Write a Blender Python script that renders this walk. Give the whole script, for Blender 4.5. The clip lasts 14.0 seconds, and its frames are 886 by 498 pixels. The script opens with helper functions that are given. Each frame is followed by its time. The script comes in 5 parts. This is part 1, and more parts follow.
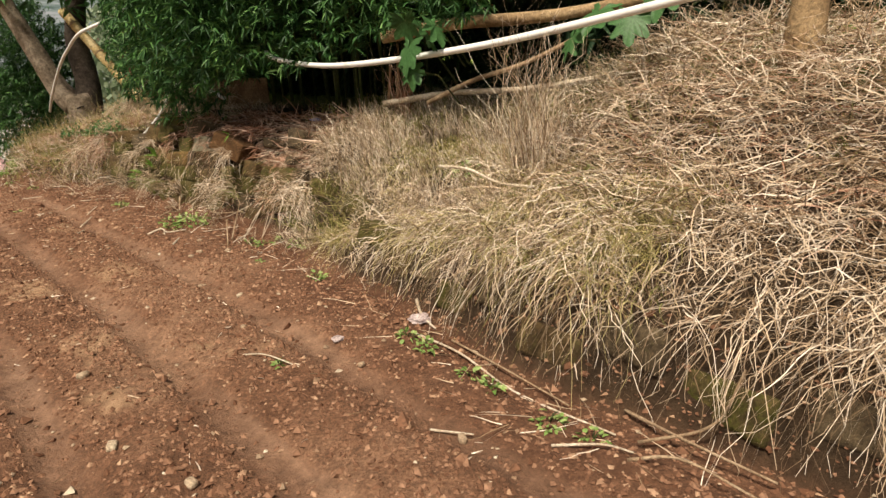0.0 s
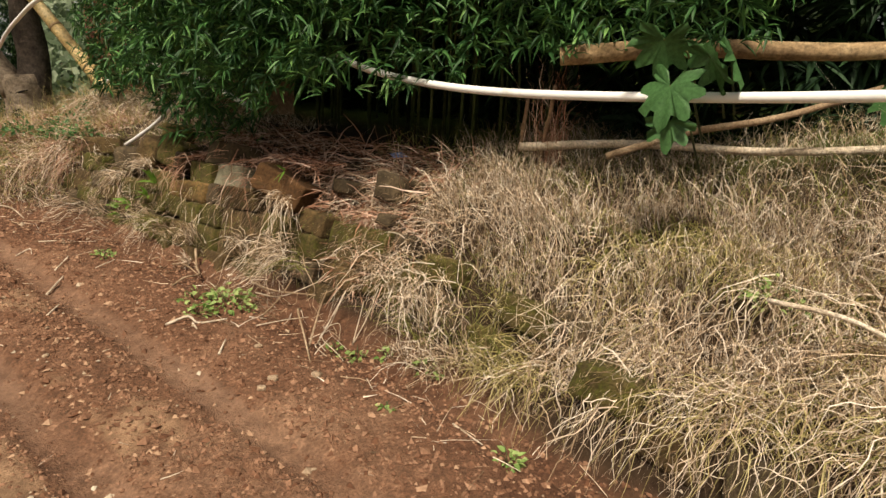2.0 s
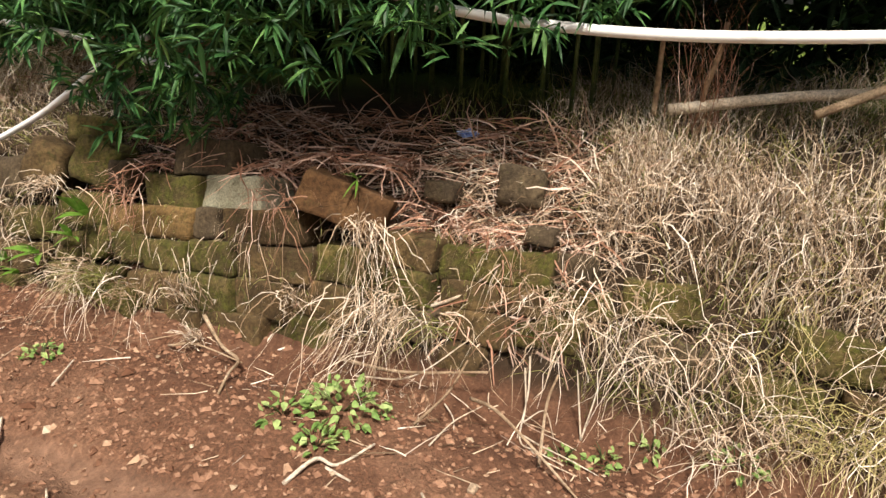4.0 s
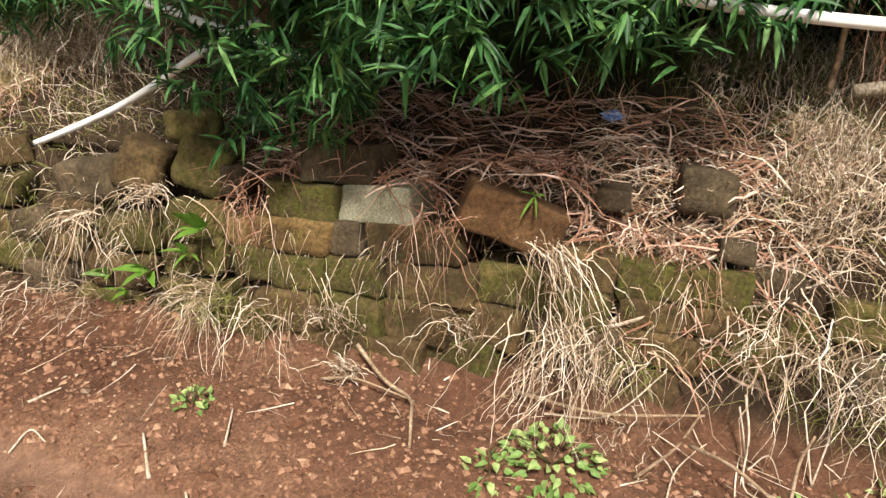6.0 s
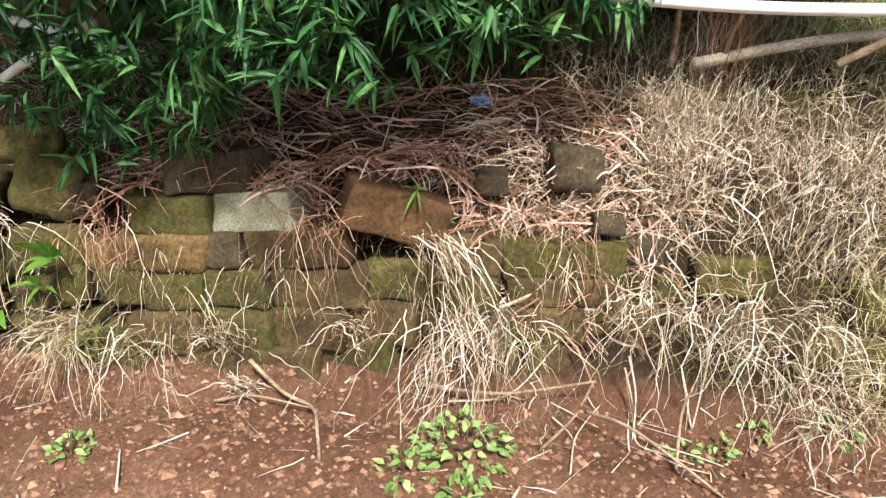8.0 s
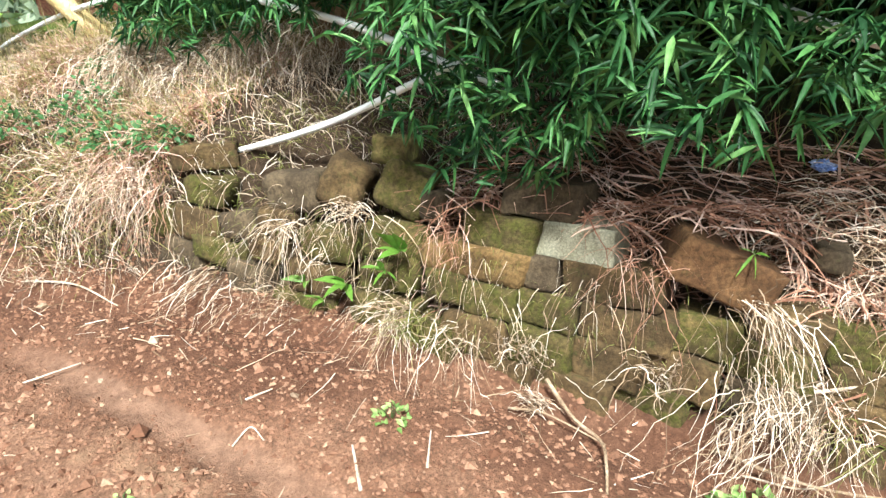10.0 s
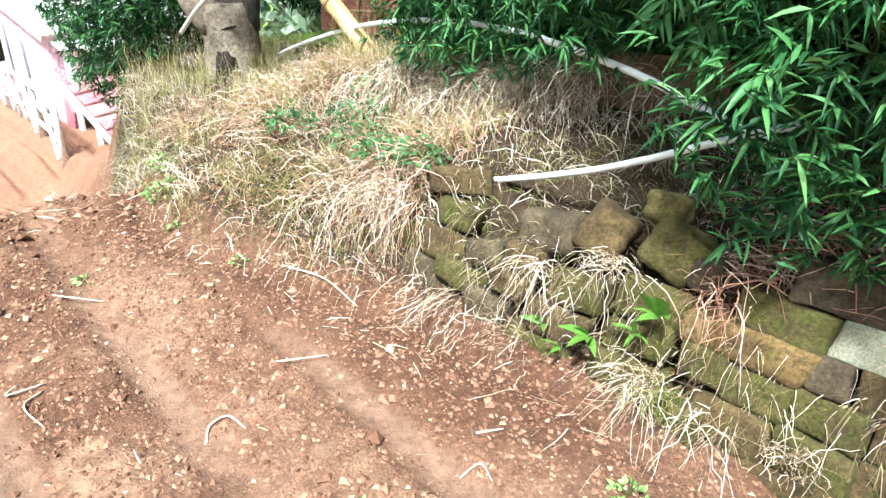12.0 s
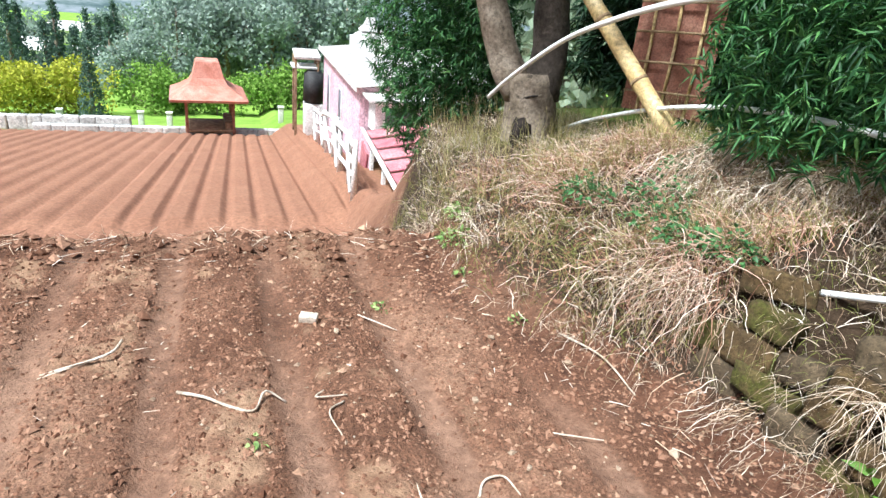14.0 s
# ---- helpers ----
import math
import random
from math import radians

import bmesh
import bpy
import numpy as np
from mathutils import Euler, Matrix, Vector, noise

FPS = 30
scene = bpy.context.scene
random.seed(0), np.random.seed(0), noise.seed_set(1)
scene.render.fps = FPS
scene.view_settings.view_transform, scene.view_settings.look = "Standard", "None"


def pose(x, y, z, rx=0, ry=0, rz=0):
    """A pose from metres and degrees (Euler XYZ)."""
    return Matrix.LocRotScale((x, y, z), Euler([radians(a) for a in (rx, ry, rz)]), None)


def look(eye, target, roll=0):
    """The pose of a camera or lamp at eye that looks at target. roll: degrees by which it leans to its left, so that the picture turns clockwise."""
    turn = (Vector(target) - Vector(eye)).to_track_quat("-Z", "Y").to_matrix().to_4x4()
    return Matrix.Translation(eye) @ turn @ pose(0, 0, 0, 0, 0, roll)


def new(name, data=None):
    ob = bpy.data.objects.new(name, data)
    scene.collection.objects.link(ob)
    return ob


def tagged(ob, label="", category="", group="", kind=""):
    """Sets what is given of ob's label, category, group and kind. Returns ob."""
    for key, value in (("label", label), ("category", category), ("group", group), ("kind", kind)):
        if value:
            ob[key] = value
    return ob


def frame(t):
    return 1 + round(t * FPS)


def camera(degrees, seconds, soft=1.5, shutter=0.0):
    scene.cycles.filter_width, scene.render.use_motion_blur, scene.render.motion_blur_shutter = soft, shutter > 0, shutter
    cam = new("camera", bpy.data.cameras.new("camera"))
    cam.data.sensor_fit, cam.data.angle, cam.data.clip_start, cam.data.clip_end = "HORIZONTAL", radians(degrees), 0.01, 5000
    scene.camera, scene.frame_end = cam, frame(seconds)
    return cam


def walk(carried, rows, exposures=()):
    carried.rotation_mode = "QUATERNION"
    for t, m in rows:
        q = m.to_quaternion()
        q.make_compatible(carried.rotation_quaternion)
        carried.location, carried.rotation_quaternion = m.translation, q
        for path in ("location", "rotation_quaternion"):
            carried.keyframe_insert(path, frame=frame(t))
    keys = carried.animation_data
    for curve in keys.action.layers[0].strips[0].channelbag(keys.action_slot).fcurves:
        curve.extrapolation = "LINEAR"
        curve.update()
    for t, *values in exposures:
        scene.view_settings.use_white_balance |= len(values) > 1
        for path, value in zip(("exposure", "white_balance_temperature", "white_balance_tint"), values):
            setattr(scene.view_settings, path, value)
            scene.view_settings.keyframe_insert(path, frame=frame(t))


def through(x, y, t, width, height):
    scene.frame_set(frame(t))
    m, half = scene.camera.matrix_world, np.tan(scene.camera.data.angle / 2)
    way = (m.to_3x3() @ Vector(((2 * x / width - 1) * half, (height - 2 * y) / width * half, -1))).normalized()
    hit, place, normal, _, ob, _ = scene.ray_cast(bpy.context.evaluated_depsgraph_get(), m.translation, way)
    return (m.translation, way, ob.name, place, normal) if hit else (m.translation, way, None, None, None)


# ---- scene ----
cam = camera(70.0, 14.0, soft=1.45)
PATH = [
    (0, (0.546, 0.217, 1.376), (0.208, 2.096, 0.781), -1.7),
    (0.5, (0.228, 0.653, 1.359), (-0.04, 2.518, 0.688), 1.6),
    (1, (-0.121, 1.023, 1.414), (-0.314, 2.891, 0.726), 2.9),
    (1.5, (-0.71, 1.512, 1.336), (-0.861, 3.422, 0.764), 0.9),
    (2, (-1.131, 1.802, 1.442), (-1.252, 3.714, 0.868), 4.0),
    (2.5, (-1.606, 2.215, 1.415), (-1.587, 4.132, 0.846), 2.0),
    (3, (-2.046, 2.645, 1.327), (-1.993, 4.552, 0.725), -0.6),
    (3.5, (-2.39, 2.959, 1.346), (-2.157, 4.823, 0.659), 0.2),
    (4, (-2.704, 3.168, 1.37), (-2.227, 4.973, 0.653), 1.8),
    (4.2, (-2.826, 3.238, 1.392), (-2.319, 5.031, 0.666), 3.4),
    (6.3, (-3.338, 3.825, 1.669), (-2.803, 5.46, 0.649), -0.4),
    (6.5, (-3.341, 3.831, 1.67), (-2.734, 5.434, 0.64), 0.2),
    (7, (-3.316, 3.844, 1.66), (-2.529, 5.343, 0.595), 0.6),
    (7.2, (-3.314, 3.846, 1.654), (-2.425, 5.305, 0.614), 1.7),
    (9.3, (-3.575, 3.9, 1.822), (-3.054, 5.507, 0.752), 0.4),
    (9.5, (-3.625, 3.907, 1.822), (-3.207, 5.555, 0.769), 0.5),
    (10, (-3.736, 3.927, 1.819), (-3.514, 5.638, 0.806), 1.0),
    (10.5, (-3.824, 3.943, 1.797), (-3.741, 5.667, 0.787), 2.6),
    (11, (-3.926, 3.967, 1.777), (-3.972, 5.685, 0.753), 3.2),
    (11.5, (-4.05, 3.996, 1.796), (-4.253, 5.738, 0.835), 3.5),
    (12, (-4.142, 4.012, 1.794), (-4.434, 5.757, 0.86), 4.3),
    (12.5, (-4.229, 4.011, 1.8), (-4.653, 5.754, 0.916), 5.1),
    (13, (-4.33, 3.965, 1.79), (-4.996, 5.673, 0.99), 5.9),
    (13.5, (-4.375, 3.946, 1.798), (-5.187, 5.581, 0.981), 4.6),
    (14, (-4.497, 3.928, 1.756), (-5.476, 5.479, 0.959), 6.1),
]
EXPOSURES = [(0.0, 0.5, 7400, 10), (0.5, 0.72, 7350, 10), (1.0, 0.68, 7300, 9), (2.0, 0.42, 7500, 10), (3.0, 0.8, 7000, 12), (6.5, 1.05, 6500, 9), (7.2, 1.2, 6200, 8), (9.5, 1.45, 5900, 5), (10.5, 1.9, 5600, 1), (11.0, 2.05, 5400, -1), (11.5, 2.05, 5350, -3), (12.0, 1.95, 5350, -1), (12.5, 1.5, 5350, 1), (13.0, 1.75, 5200, 1), (13.5, 1.55, 5300, 3), (14.0, 1.27, 5500, 6)]
walk(cam, [(t, look(eye, target, roll)) for t, eye, target, roll in PATH], EXPOSURES)

# ---- light ----
world = bpy.data.worlds.new("sky")
scene.world = world
world.use_nodes = True
wn = world.node_tree
sky = wn.nodes.new("ShaderNodeTexSky")
sky.sky_type, sky.sun_disc = "NISHITA", False
sky.sun_elevation, sky.sun_rotation = radians(60), radians(195)
sky.dust_density, sky.ozone_density, sky.air_density = 6.0, 0.6, 1.0
wn.nodes["Background"].inputs["Strength"].default_value = 0.06
wn.links.new(sky.outputs[0], wn.nodes["Background"].inputs["Color"])
sun = new("sun", bpy.data.lights.new("sun", "SUN"))
sun.data.energy, sun.data.angle, sun.data.color = 3.5, radians(8), (1.0, 0.95, 0.87)
sun.matrix_world = pose(0, 0, 30, 30, 0, -14)

# ---- frame of the plot: x against the walk, y into the bank ----
FR = Matrix.Rotation(math.atan2(-0.622, 0.783), 4, "Z")


def W(s, v, z):
    """A place s metres along the furrows, v metres towards the bank."""
    return FR @ Vector((-s, v, z))


def lerp(a, b, f):
    return a + (b - a) * f


def smooth(x, a, b):
    f = min(1.0, max(0.0, (x - a) / (b - a)))
    return f * f * (3 - 2 * f)


# ---- materials ----
def material(name, rough=0.9):
    m = bpy.data.materials.new(name)
    m.use_nodes = True
    b = m.node_tree.nodes["Principled BSDF"]
    b.inputs["Roughness"].default_value = rough
    b.inputs["Specular IOR Level"].default_value = 0.25
    return m, m.node_tree, b


def noise_node(nt, scale, detail=6.0, rough=0.6, coord=None):
    n = nt.nodes.new("ShaderNodeTexNoise")
    n.inputs["Scale"].default_value, n.inputs["Detail"].default_value, n.inputs["Roughness"].default_value = scale, detail, rough
    c = nt.nodes.new("ShaderNodeNewGeometry") if coord is None else None
    nt.links.new(c.outputs["Position"] if c else coord, n.inputs["Vector"])
    return n


def ramp(nt, source, stops):
    r = nt.nodes.new("ShaderNodeValToRGB")
    e = r.color_ramp.elements
    while len(e) < len(stops):
        e.new(0.5)
    for k, (p, c) in zip(e, stops):
        k.position, k.color = p, (*c, 1)
    nt.links.new(source, r.inputs["Fac"])
    return r


def mix(nt, fac, a, b, how="MIX"):
    m = nt.nodes.new("ShaderNodeMix")
    m.data_type, m.blend_type = "RGBA", how
    for sock, val in ((m.inputs[0], fac), (m.inputs[6], a), (m.inputs[7], b)):
        if hasattr(val, "links"):
            nt.links.new(val, sock)
        else:
            sock.default_value = val if isinstance(val, float) else (*val, 1)
    return m.outputs[2]


def bump(nt, b, source, strength, distance):
    n = nt.nodes.new("ShaderNodeBump")
    n.inputs["Strength"].default_value, n.inputs["Distance"].default_value = strength, distance
    nt.links.new(source, n.inputs["Height"])
    nt.links.new(n.outputs[0], b.inputs["Normal"])


def speckled(name, dark, mid, light, big=2.0, fine=40.0, rough=0.9, relief=0.01, moss=None, moss_at=0.5, strength=0.8):
    """Two scales of variation with relief; moss: a second colour in patches."""
    m, nt, b = material(name, rough)
    n1, n2 = noise_node(nt, big), noise_node(nt, fine, 8.0, 0.7)
    r1 = ramp(nt, n1.outputs[0], [(0.3, dark), (0.5, mid), (0.7, light)])
    r2 = ramp(nt, n2.outputs[0], [(0.32, (0.45, 0.45, 0.45)), (0.5, (0.95, 0.95, 0.95)), (0.7, (1.5, 1.5, 1.5))])
    col = mix(nt, 1.0, r1.outputs[0], r2.outputs[0], "MULTIPLY")
    if moss:
        n3 = noise_node(nt, big * 3.0, 8.0, 0.75)
        r3 = ramp(nt, n3.outputs[0], [(moss_at - 0.06, (0, 0, 0)), (moss_at + 0.08, (1, 1, 1))])
        col = mix(nt, r3.outputs[0], col, mix(nt, 1.0, moss, r2.outputs[0], "MULTIPLY"))
    nt.links.new(col, b.inputs["Base Color"])
    bump(nt, b, n2.outputs[0], strength, relief)
    return m


def strands(name, stops, rough=0.75, through=0.0, gloss=0.25):
    """Blades, straws and leaves: one colour for each island."""
    m, nt, b = material(name, rough)
    g = nt.nodes.new("ShaderNodeNewGeometry")
    r = ramp(nt, g.outputs["Random Per Island"], stops)
    n = noise_node(nt, 60.0, 3.0)
    r2 = ramp(nt, n.outputs[0], [(0.3, (0.7, 0.7, 0.7)), (0.7, (1.2, 1.2, 1.2))])
    col = mix(nt, 1.0, r.outputs[0], r2.outputs[0], "MULTIPLY")
    nt.links.new(col, b.inputs["Base Color"])
    b.inputs["Specular IOR Level"].default_value = gloss
    if through:
        t = nt.nodes.new("ShaderNodeBsdfTranslucent")
        nt.links.new(col, t.inputs["Color"])
        x = nt.nodes.new("ShaderNodeMixShader")
        x.inputs[0].default_value = through
        nt.links.new(b.outputs[0], x.inputs[1])
        nt.links.new(t.outputs[0], x.inputs[2])
        nt.links.new(x.outputs[0], nt.nodes["Material Output"].inputs["Surface"])
    return m


def soil_material():
    """Red volcanic earth: crumbly, darker where moist and, as painted shade, on the bank; grass on the lawns and slopes
    far off.
    """
    m, nt, b = material("red_soil", 0.95)
    n1, n2, n3 = noise_node(nt, 0.9, 5.0), noise_node(nt, 14.0, 8.0, 0.7), noise_node(nt, 70.0, 6.0, 0.7)
    r1 = ramp(nt, n1.outputs[0], [(0.32, (0.105, 0.048, 0.026)), (0.5, (0.185, 0.094, 0.055)), (0.68, (0.30, 0.175, 0.110))])
    r2 = ramp(nt, n2.outputs[0], [(0.3, (0.62, 0.60, 0.58)), (0.5, (0.98, 0.97, 0.95)), (0.72, (1.4, 1.42, 1.42))])
    r3 = ramp(nt, n3.outputs[0], [(0.32, (0.55, 0.55, 0.55)), (0.5, (0.95, 0.95, 0.95)), (0.68, (1.6, 1.6, 1.6))])
    col = mix(nt, 1.0, mix(nt, 1.0, r1.outputs[0], r2.outputs[0], "MULTIPLY"), r3.outputs[0], "MULTIPLY")
    # The last tone is dark bank earth with the straw's shade put into it.
    for name, tone in (("dry_caps", (0.40, 0.255, 0.155)), ("trodden", (0.27, 0.16, 0.105)), ("moist", (0.105, 0.048, 0.027)), ("shaded_earth", (0.046, 0.029, 0.016))):
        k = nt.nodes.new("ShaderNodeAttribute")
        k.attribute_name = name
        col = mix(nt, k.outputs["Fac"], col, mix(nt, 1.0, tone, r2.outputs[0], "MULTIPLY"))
    # Lower field: one even, paler soil tone that stands in for brighter light.
    k = nt.nodes.new("ShaderNodeAttribute")
    k.attribute_name = "field_light"
    col = mix(nt, k.outputs["Fac"], col, mix(nt, 1.0, (0.31, 0.155, 0.095), r2.outputs[0], "MULTIPLY"))
    g = nt.nodes.new("ShaderNodeAttribute")
    g.attribute_name = "grassy"
    n4 = noise_node(nt, 0.35, 6.0)
    r4 = ramp(nt, n4.outputs[0], [(0.35, (0.15, 0.27, 0.03)), (0.65, (0.26, 0.41, 0.06))])
    col = mix(nt, g.outputs["Fac"], col, r4.outputs[0])
    nt.links.new(col, b.inputs["Base Color"])
    a = nt.nodes.new("ShaderNodeMath")
    a.operation = "ADD"
    nt.links.new(n2.outputs[0], a.inputs[0])
    nt.links.new(n3.outputs[0], a.inputs[1])
    bump(nt, b, a.outputs[0], 0.9, 0.018)
    return m


SOIL = soil_material()
CLOD = strands("soil_clod", [(0.0, (0.12, 0.055, 0.031)), (0.5, (0.22, 0.115, 0.070)), (0.9, (0.31, 0.175, 0.11)), (1.0, (0.43, 0.28, 0.18))], 0.95, gloss=0.15)
PEBBLE = strands("pebble", [(0.0, (0.25, 0.17, 0.11)), (0.6, (0.42, 0.32, 0.22)), (1.0, (0.60, 0.52, 0.40))], 0.9)
STRAW = strands("dry_straw", [(0.0, (0.075, 0.046, 0.025)), (0.26, (0.29, 0.195, 0.115)), (0.58, (0.64, 0.495, 0.35)), (1.0, (0.90, 0.80, 0.67))], 0.6, 0.08)
RED_STRAW = strands("reddish_straw", [(0.0, (0.16, 0.065, 0.035)), (0.5, (0.48, 0.26, 0.17)), (1.0, (0.84, 0.64, 0.52))], 0.7, 0.1)
GRASS = strands("green_grass", [(0.0, (0.12, 0.13, 0.03)), (0.5, (0.22, 0.24, 0.06)), (1.0, (0.38, 0.36, 0.13))], 0.6, 0.3)
YELLOW_GRASS = strands("yellowing_grass", [(0.0, (0.24, 0.21, 0.07)), (0.5, (0.46, 0.39, 0.16)), (1.0, (0.66, 0.58, 0.30))], 0.6, 0.3)
BAMBOO_LEAF = strands("bamboo_leaf", [(0.0, (0.012, 0.045, 0.014)), (0.5, (0.038, 0.120, 0.032)), (0.88, (0.085, 0.21, 0.055)), (1.0, (0.15, 0.30, 0.085))], 0.5, 0.18, 0.3)
# Near-black leaves: the deep shade behind the bamboo is put into their colour.
SHADED_THICKET = strands("shaded_thicket_leaf", [(0.0, (0.010, 0.028, 0.012)), (0.8, (0.022, 0.055, 0.022)), (1.0, (0.05, 0.11, 0.04))], 0.6, 0.1, 0.2)
WEED = strands("weed_leaf", [(0.0, (0.14, 0.25, 0.06)), (0.5, (0.25, 0.38, 0.11)), (1.0, (0.42, 0.53, 0.20))], 0.55, 0.3)
BROAD = strands("broad_leaf", [(0.0, (0.05, 0.14, 0.045)), (1.0, (0.11, 0.25, 0.08))], 0.5, 0.3, 0.35)
DOCK = strands("dock_leaf", [(0.0, (0.09, 0.21, 0.025)), (1.0, (0.18, 0.34, 0.05))], 0.5, 0.3, 0.35)
TWIG = speckled("twig_bark", (0.20, 0.13, 0.08), (0.34, 0.24, 0.15), (0.50, 0.38, 0.26), 8.0, 90.0)
PALE_TWIG = speckled("peeled_twig", (0.42, 0.32, 0.22), (0.60, 0.50, 0.38), (0.74, 0.66, 0.55), 9.0, 80.0, 0.7)
STONE_BROWN = speckled("brown_stone", (0.046, 0.030, 0.014), (0.085, 0.055, 0.024), (0.145, 0.095, 0.040), 6.0, 55.0, 0.95, 0.012, (0.062, 0.060, 0.018), 0.60)
STONE_DARK = speckled("dark_stone", (0.042, 0.030, 0.018), (0.078, 0.056, 0.032), (0.135, 0.10, 0.058), 7.0, 60.0, 0.95, 0.012, (0.055, 0.056, 0.018), 0.64)
STONE_MOSS = speckled("mossy_stone", (0.045, 0.032, 0.014), (0.082, 0.062, 0.023), (0.145, 0.108, 0.038), 6.0, 60.0, 0.97, 0.014, (0.070, 0.068, 0.014), 0.50)
STONE_OCHRE = speckled("ochre_stone", (0.080, 0.050, 0.020), (0.15, 0.092, 0.034), (0.25, 0.165, 0.070), 6.0, 60.0, 0.95, 0.012, (0.10, 0.095, 0.020), 0.60)
STONE_RUST = speckled("rust_brown_stone", (0.055, 0.028, 0.012), (0.095, 0.048, 0.020), (0.15, 0.082, 0.035), 6.0, 55.0, 0.95, 0.012, (0.06, 0.055, 0.018), 0.64)
CONCRETE = speckled("grey_concrete", (0.19, 0.18, 0.115), (0.28, 0.265, 0.18), (0.37, 0.35, 0.25), 9.0, 120.0, 0.9, 0.006, (0.20, 0.19, 0.09), 0.66, 0.4)
def plain_white():
    """Sun-bleached plastic with faint dirt in long patches."""
    m, nt, b = material("white_pvc", 0.38)
    n = noise_node(nt, 5.0, 4.0)
    r = ramp(nt, n.outputs[0], [(0.28, (0.66, 0.64, 0.59)), (0.42, (0.82, 0.82, 0.80)), (1.0, (0.86, 0.86, 0.85))])
    nt.links.new(r.outputs[0], b.inputs["Base Color"])
    return m


PVC = plain_white()
BARK = speckled("grey_bark", (0.12, 0.092, 0.062), (0.26, 0.205, 0.15), (0.42, 0.35, 0.27), 3.0, 26.0, 0.9, 0.03, (0.035, 0.028, 0.022), 0.62)
DARK_BARK = speckled("dark_bark", (0.035, 0.028, 0.022), (0.075, 0.060, 0.048), (0.16, 0.13, 0.105), 3.0, 26.0, 0.9, 0.03, (0.16, 0.13, 0.10), 0.60)
# Near-black tone for the shade inside the tree's hollow and crack.
HOLLOW = speckled("hollow_shade", (0.008, 0.006, 0.005), (0.02, 0.015, 0.012), (0.05, 0.038, 0.03), 8.0, 40.0)
CULM = speckled("yellow_bamboo", (0.40, 0.27, 0.10), (0.55, 0.40, 0.18), (0.68, 0.54, 0.30), 2.0, 30.0, 0.5, 0.003)
# Green culms are darkened as well, for the shade inside the clump.
GREEN_CULM = speckled("green_bamboo", (0.025, 0.040, 0.012), (0.05, 0.070, 0.020), (0.10, 0.11, 0.04), 2.0, 30.0, 0.5, 0.003)
WOOD = speckled("weathered_wood", (0.13, 0.075, 0.045), (0.24, 0.15, 0.09), (0.38, 0.27, 0.17), 4.0, 45.0, 0.85, 0.006)
LOG = speckled("log_bark", (0.17, 0.11, 0.06), (0.32, 0.22, 0.12), (0.46, 0.34, 0.20), 4.0, 40.0, 0.9, 0.01)
BRICK_RED = speckled("woven_panel", (0.16, 0.065, 0.045), (0.28, 0.125, 0.085), (0.38, 0.20, 0.14), 5.0, 60.0, 0.9, 0.006)
PINK = speckled("pink_plaster", (0.60, 0.36, 0.41), (0.70, 0.46, 0.52), (0.78, 0.57, 0.62), 0.8, 12.0, 0.85, 0.004)
DARK_PINK = speckled("faded_red_paint", (0.34, 0.10, 0.12), (0.48, 0.18, 0.20), (0.58, 0.28, 0.28), 1.5, 20.0, 0.7, 0.004)
ROOF_SHEET = speckled("pale_roof_sheet", (0.60, 0.58, 0.55), (0.72, 0.70, 0.66), (0.80, 0.79, 0.76), 1.0, 15.0, 0.45, 0.002)
TILE_RED = speckled("red_roof_tile", (0.42, 0.155, 0.105), (0.52, 0.22, 0.16), (0.60, 0.31, 0.24), 2.0, 25.0, 0.8, 0.008)
WHITE_PAINT = speckled("white_paint", (0.62, 0.61, 0.58), (0.75, 0.74, 0.71), (0.82, 0.81, 0.79), 2.0, 25.0, 0.7, 0.003)
GREY_PANE = speckled("dark_pane", (0.10, 0.10, 0.12), (0.16, 0.16, 0.18), (0.22, 0.22, 0.24), 2.0, 25.0, 0.3, 0.001)
KERB = speckled("pale_field_wall", (0.36, 0.35, 0.33), (0.52, 0.51, 0.48), (0.66, 0.65, 0.62), 0.8, 8.0, 0.9, 0.01)
# Far foliage, paled beyond its own green: distance haze is in these colours.
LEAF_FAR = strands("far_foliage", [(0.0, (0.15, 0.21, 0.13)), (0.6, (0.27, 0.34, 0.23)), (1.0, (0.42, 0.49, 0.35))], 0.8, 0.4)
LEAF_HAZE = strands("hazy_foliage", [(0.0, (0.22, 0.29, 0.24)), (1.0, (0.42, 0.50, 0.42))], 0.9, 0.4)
LEAF_CONIFER = strands("conifer_foliage", [(0.0, (0.09, 0.14, 0.11)), (1.0, (0.17, 0.25, 0.19))], 0.8, 0.4)
LEAF_YELLOW = strands("yellow_foliage", [(0.0, (0.32, 0.36, 0.03)), (1.0, (0.62, 0.60, 0.08))], 0.8, 0.3)
LEAF_LIGHT = strands("light_foliage", [(0.0, (0.13, 0.25, 0.03)), (1.0, (0.30, 0.46, 0.09))], 0.8, 0.3)
TAN_STONE = speckled("tan_stone", (0.26, 0.18, 0.11), (0.42, 0.31, 0.21), (0.56, 0.46, 0.33), 12.0, 90.0)
BLUE = speckled("blue_plastic", (0.10, 0.20, 0.60), (0.30, 0.42, 0.80), (0.70, 0.75, 0.85), 30.0, 60.0, 0.35, 0.002)
DEAD_LEAF = speckled("grey_dead_leaf", (0.26, 0.20, 0.19), (0.42, 0.34, 0.33), (0.58, 0.50, 0.48), 20.0, 80.0, 0.8, 0.003)
RUBBER = speckled("black_tank", (0.015, 0.015, 0.015), (0.03, 0.03, 0.03), (0.05, 0.05, 0.05), 3.0, 30.0, 0.6, 0.002)


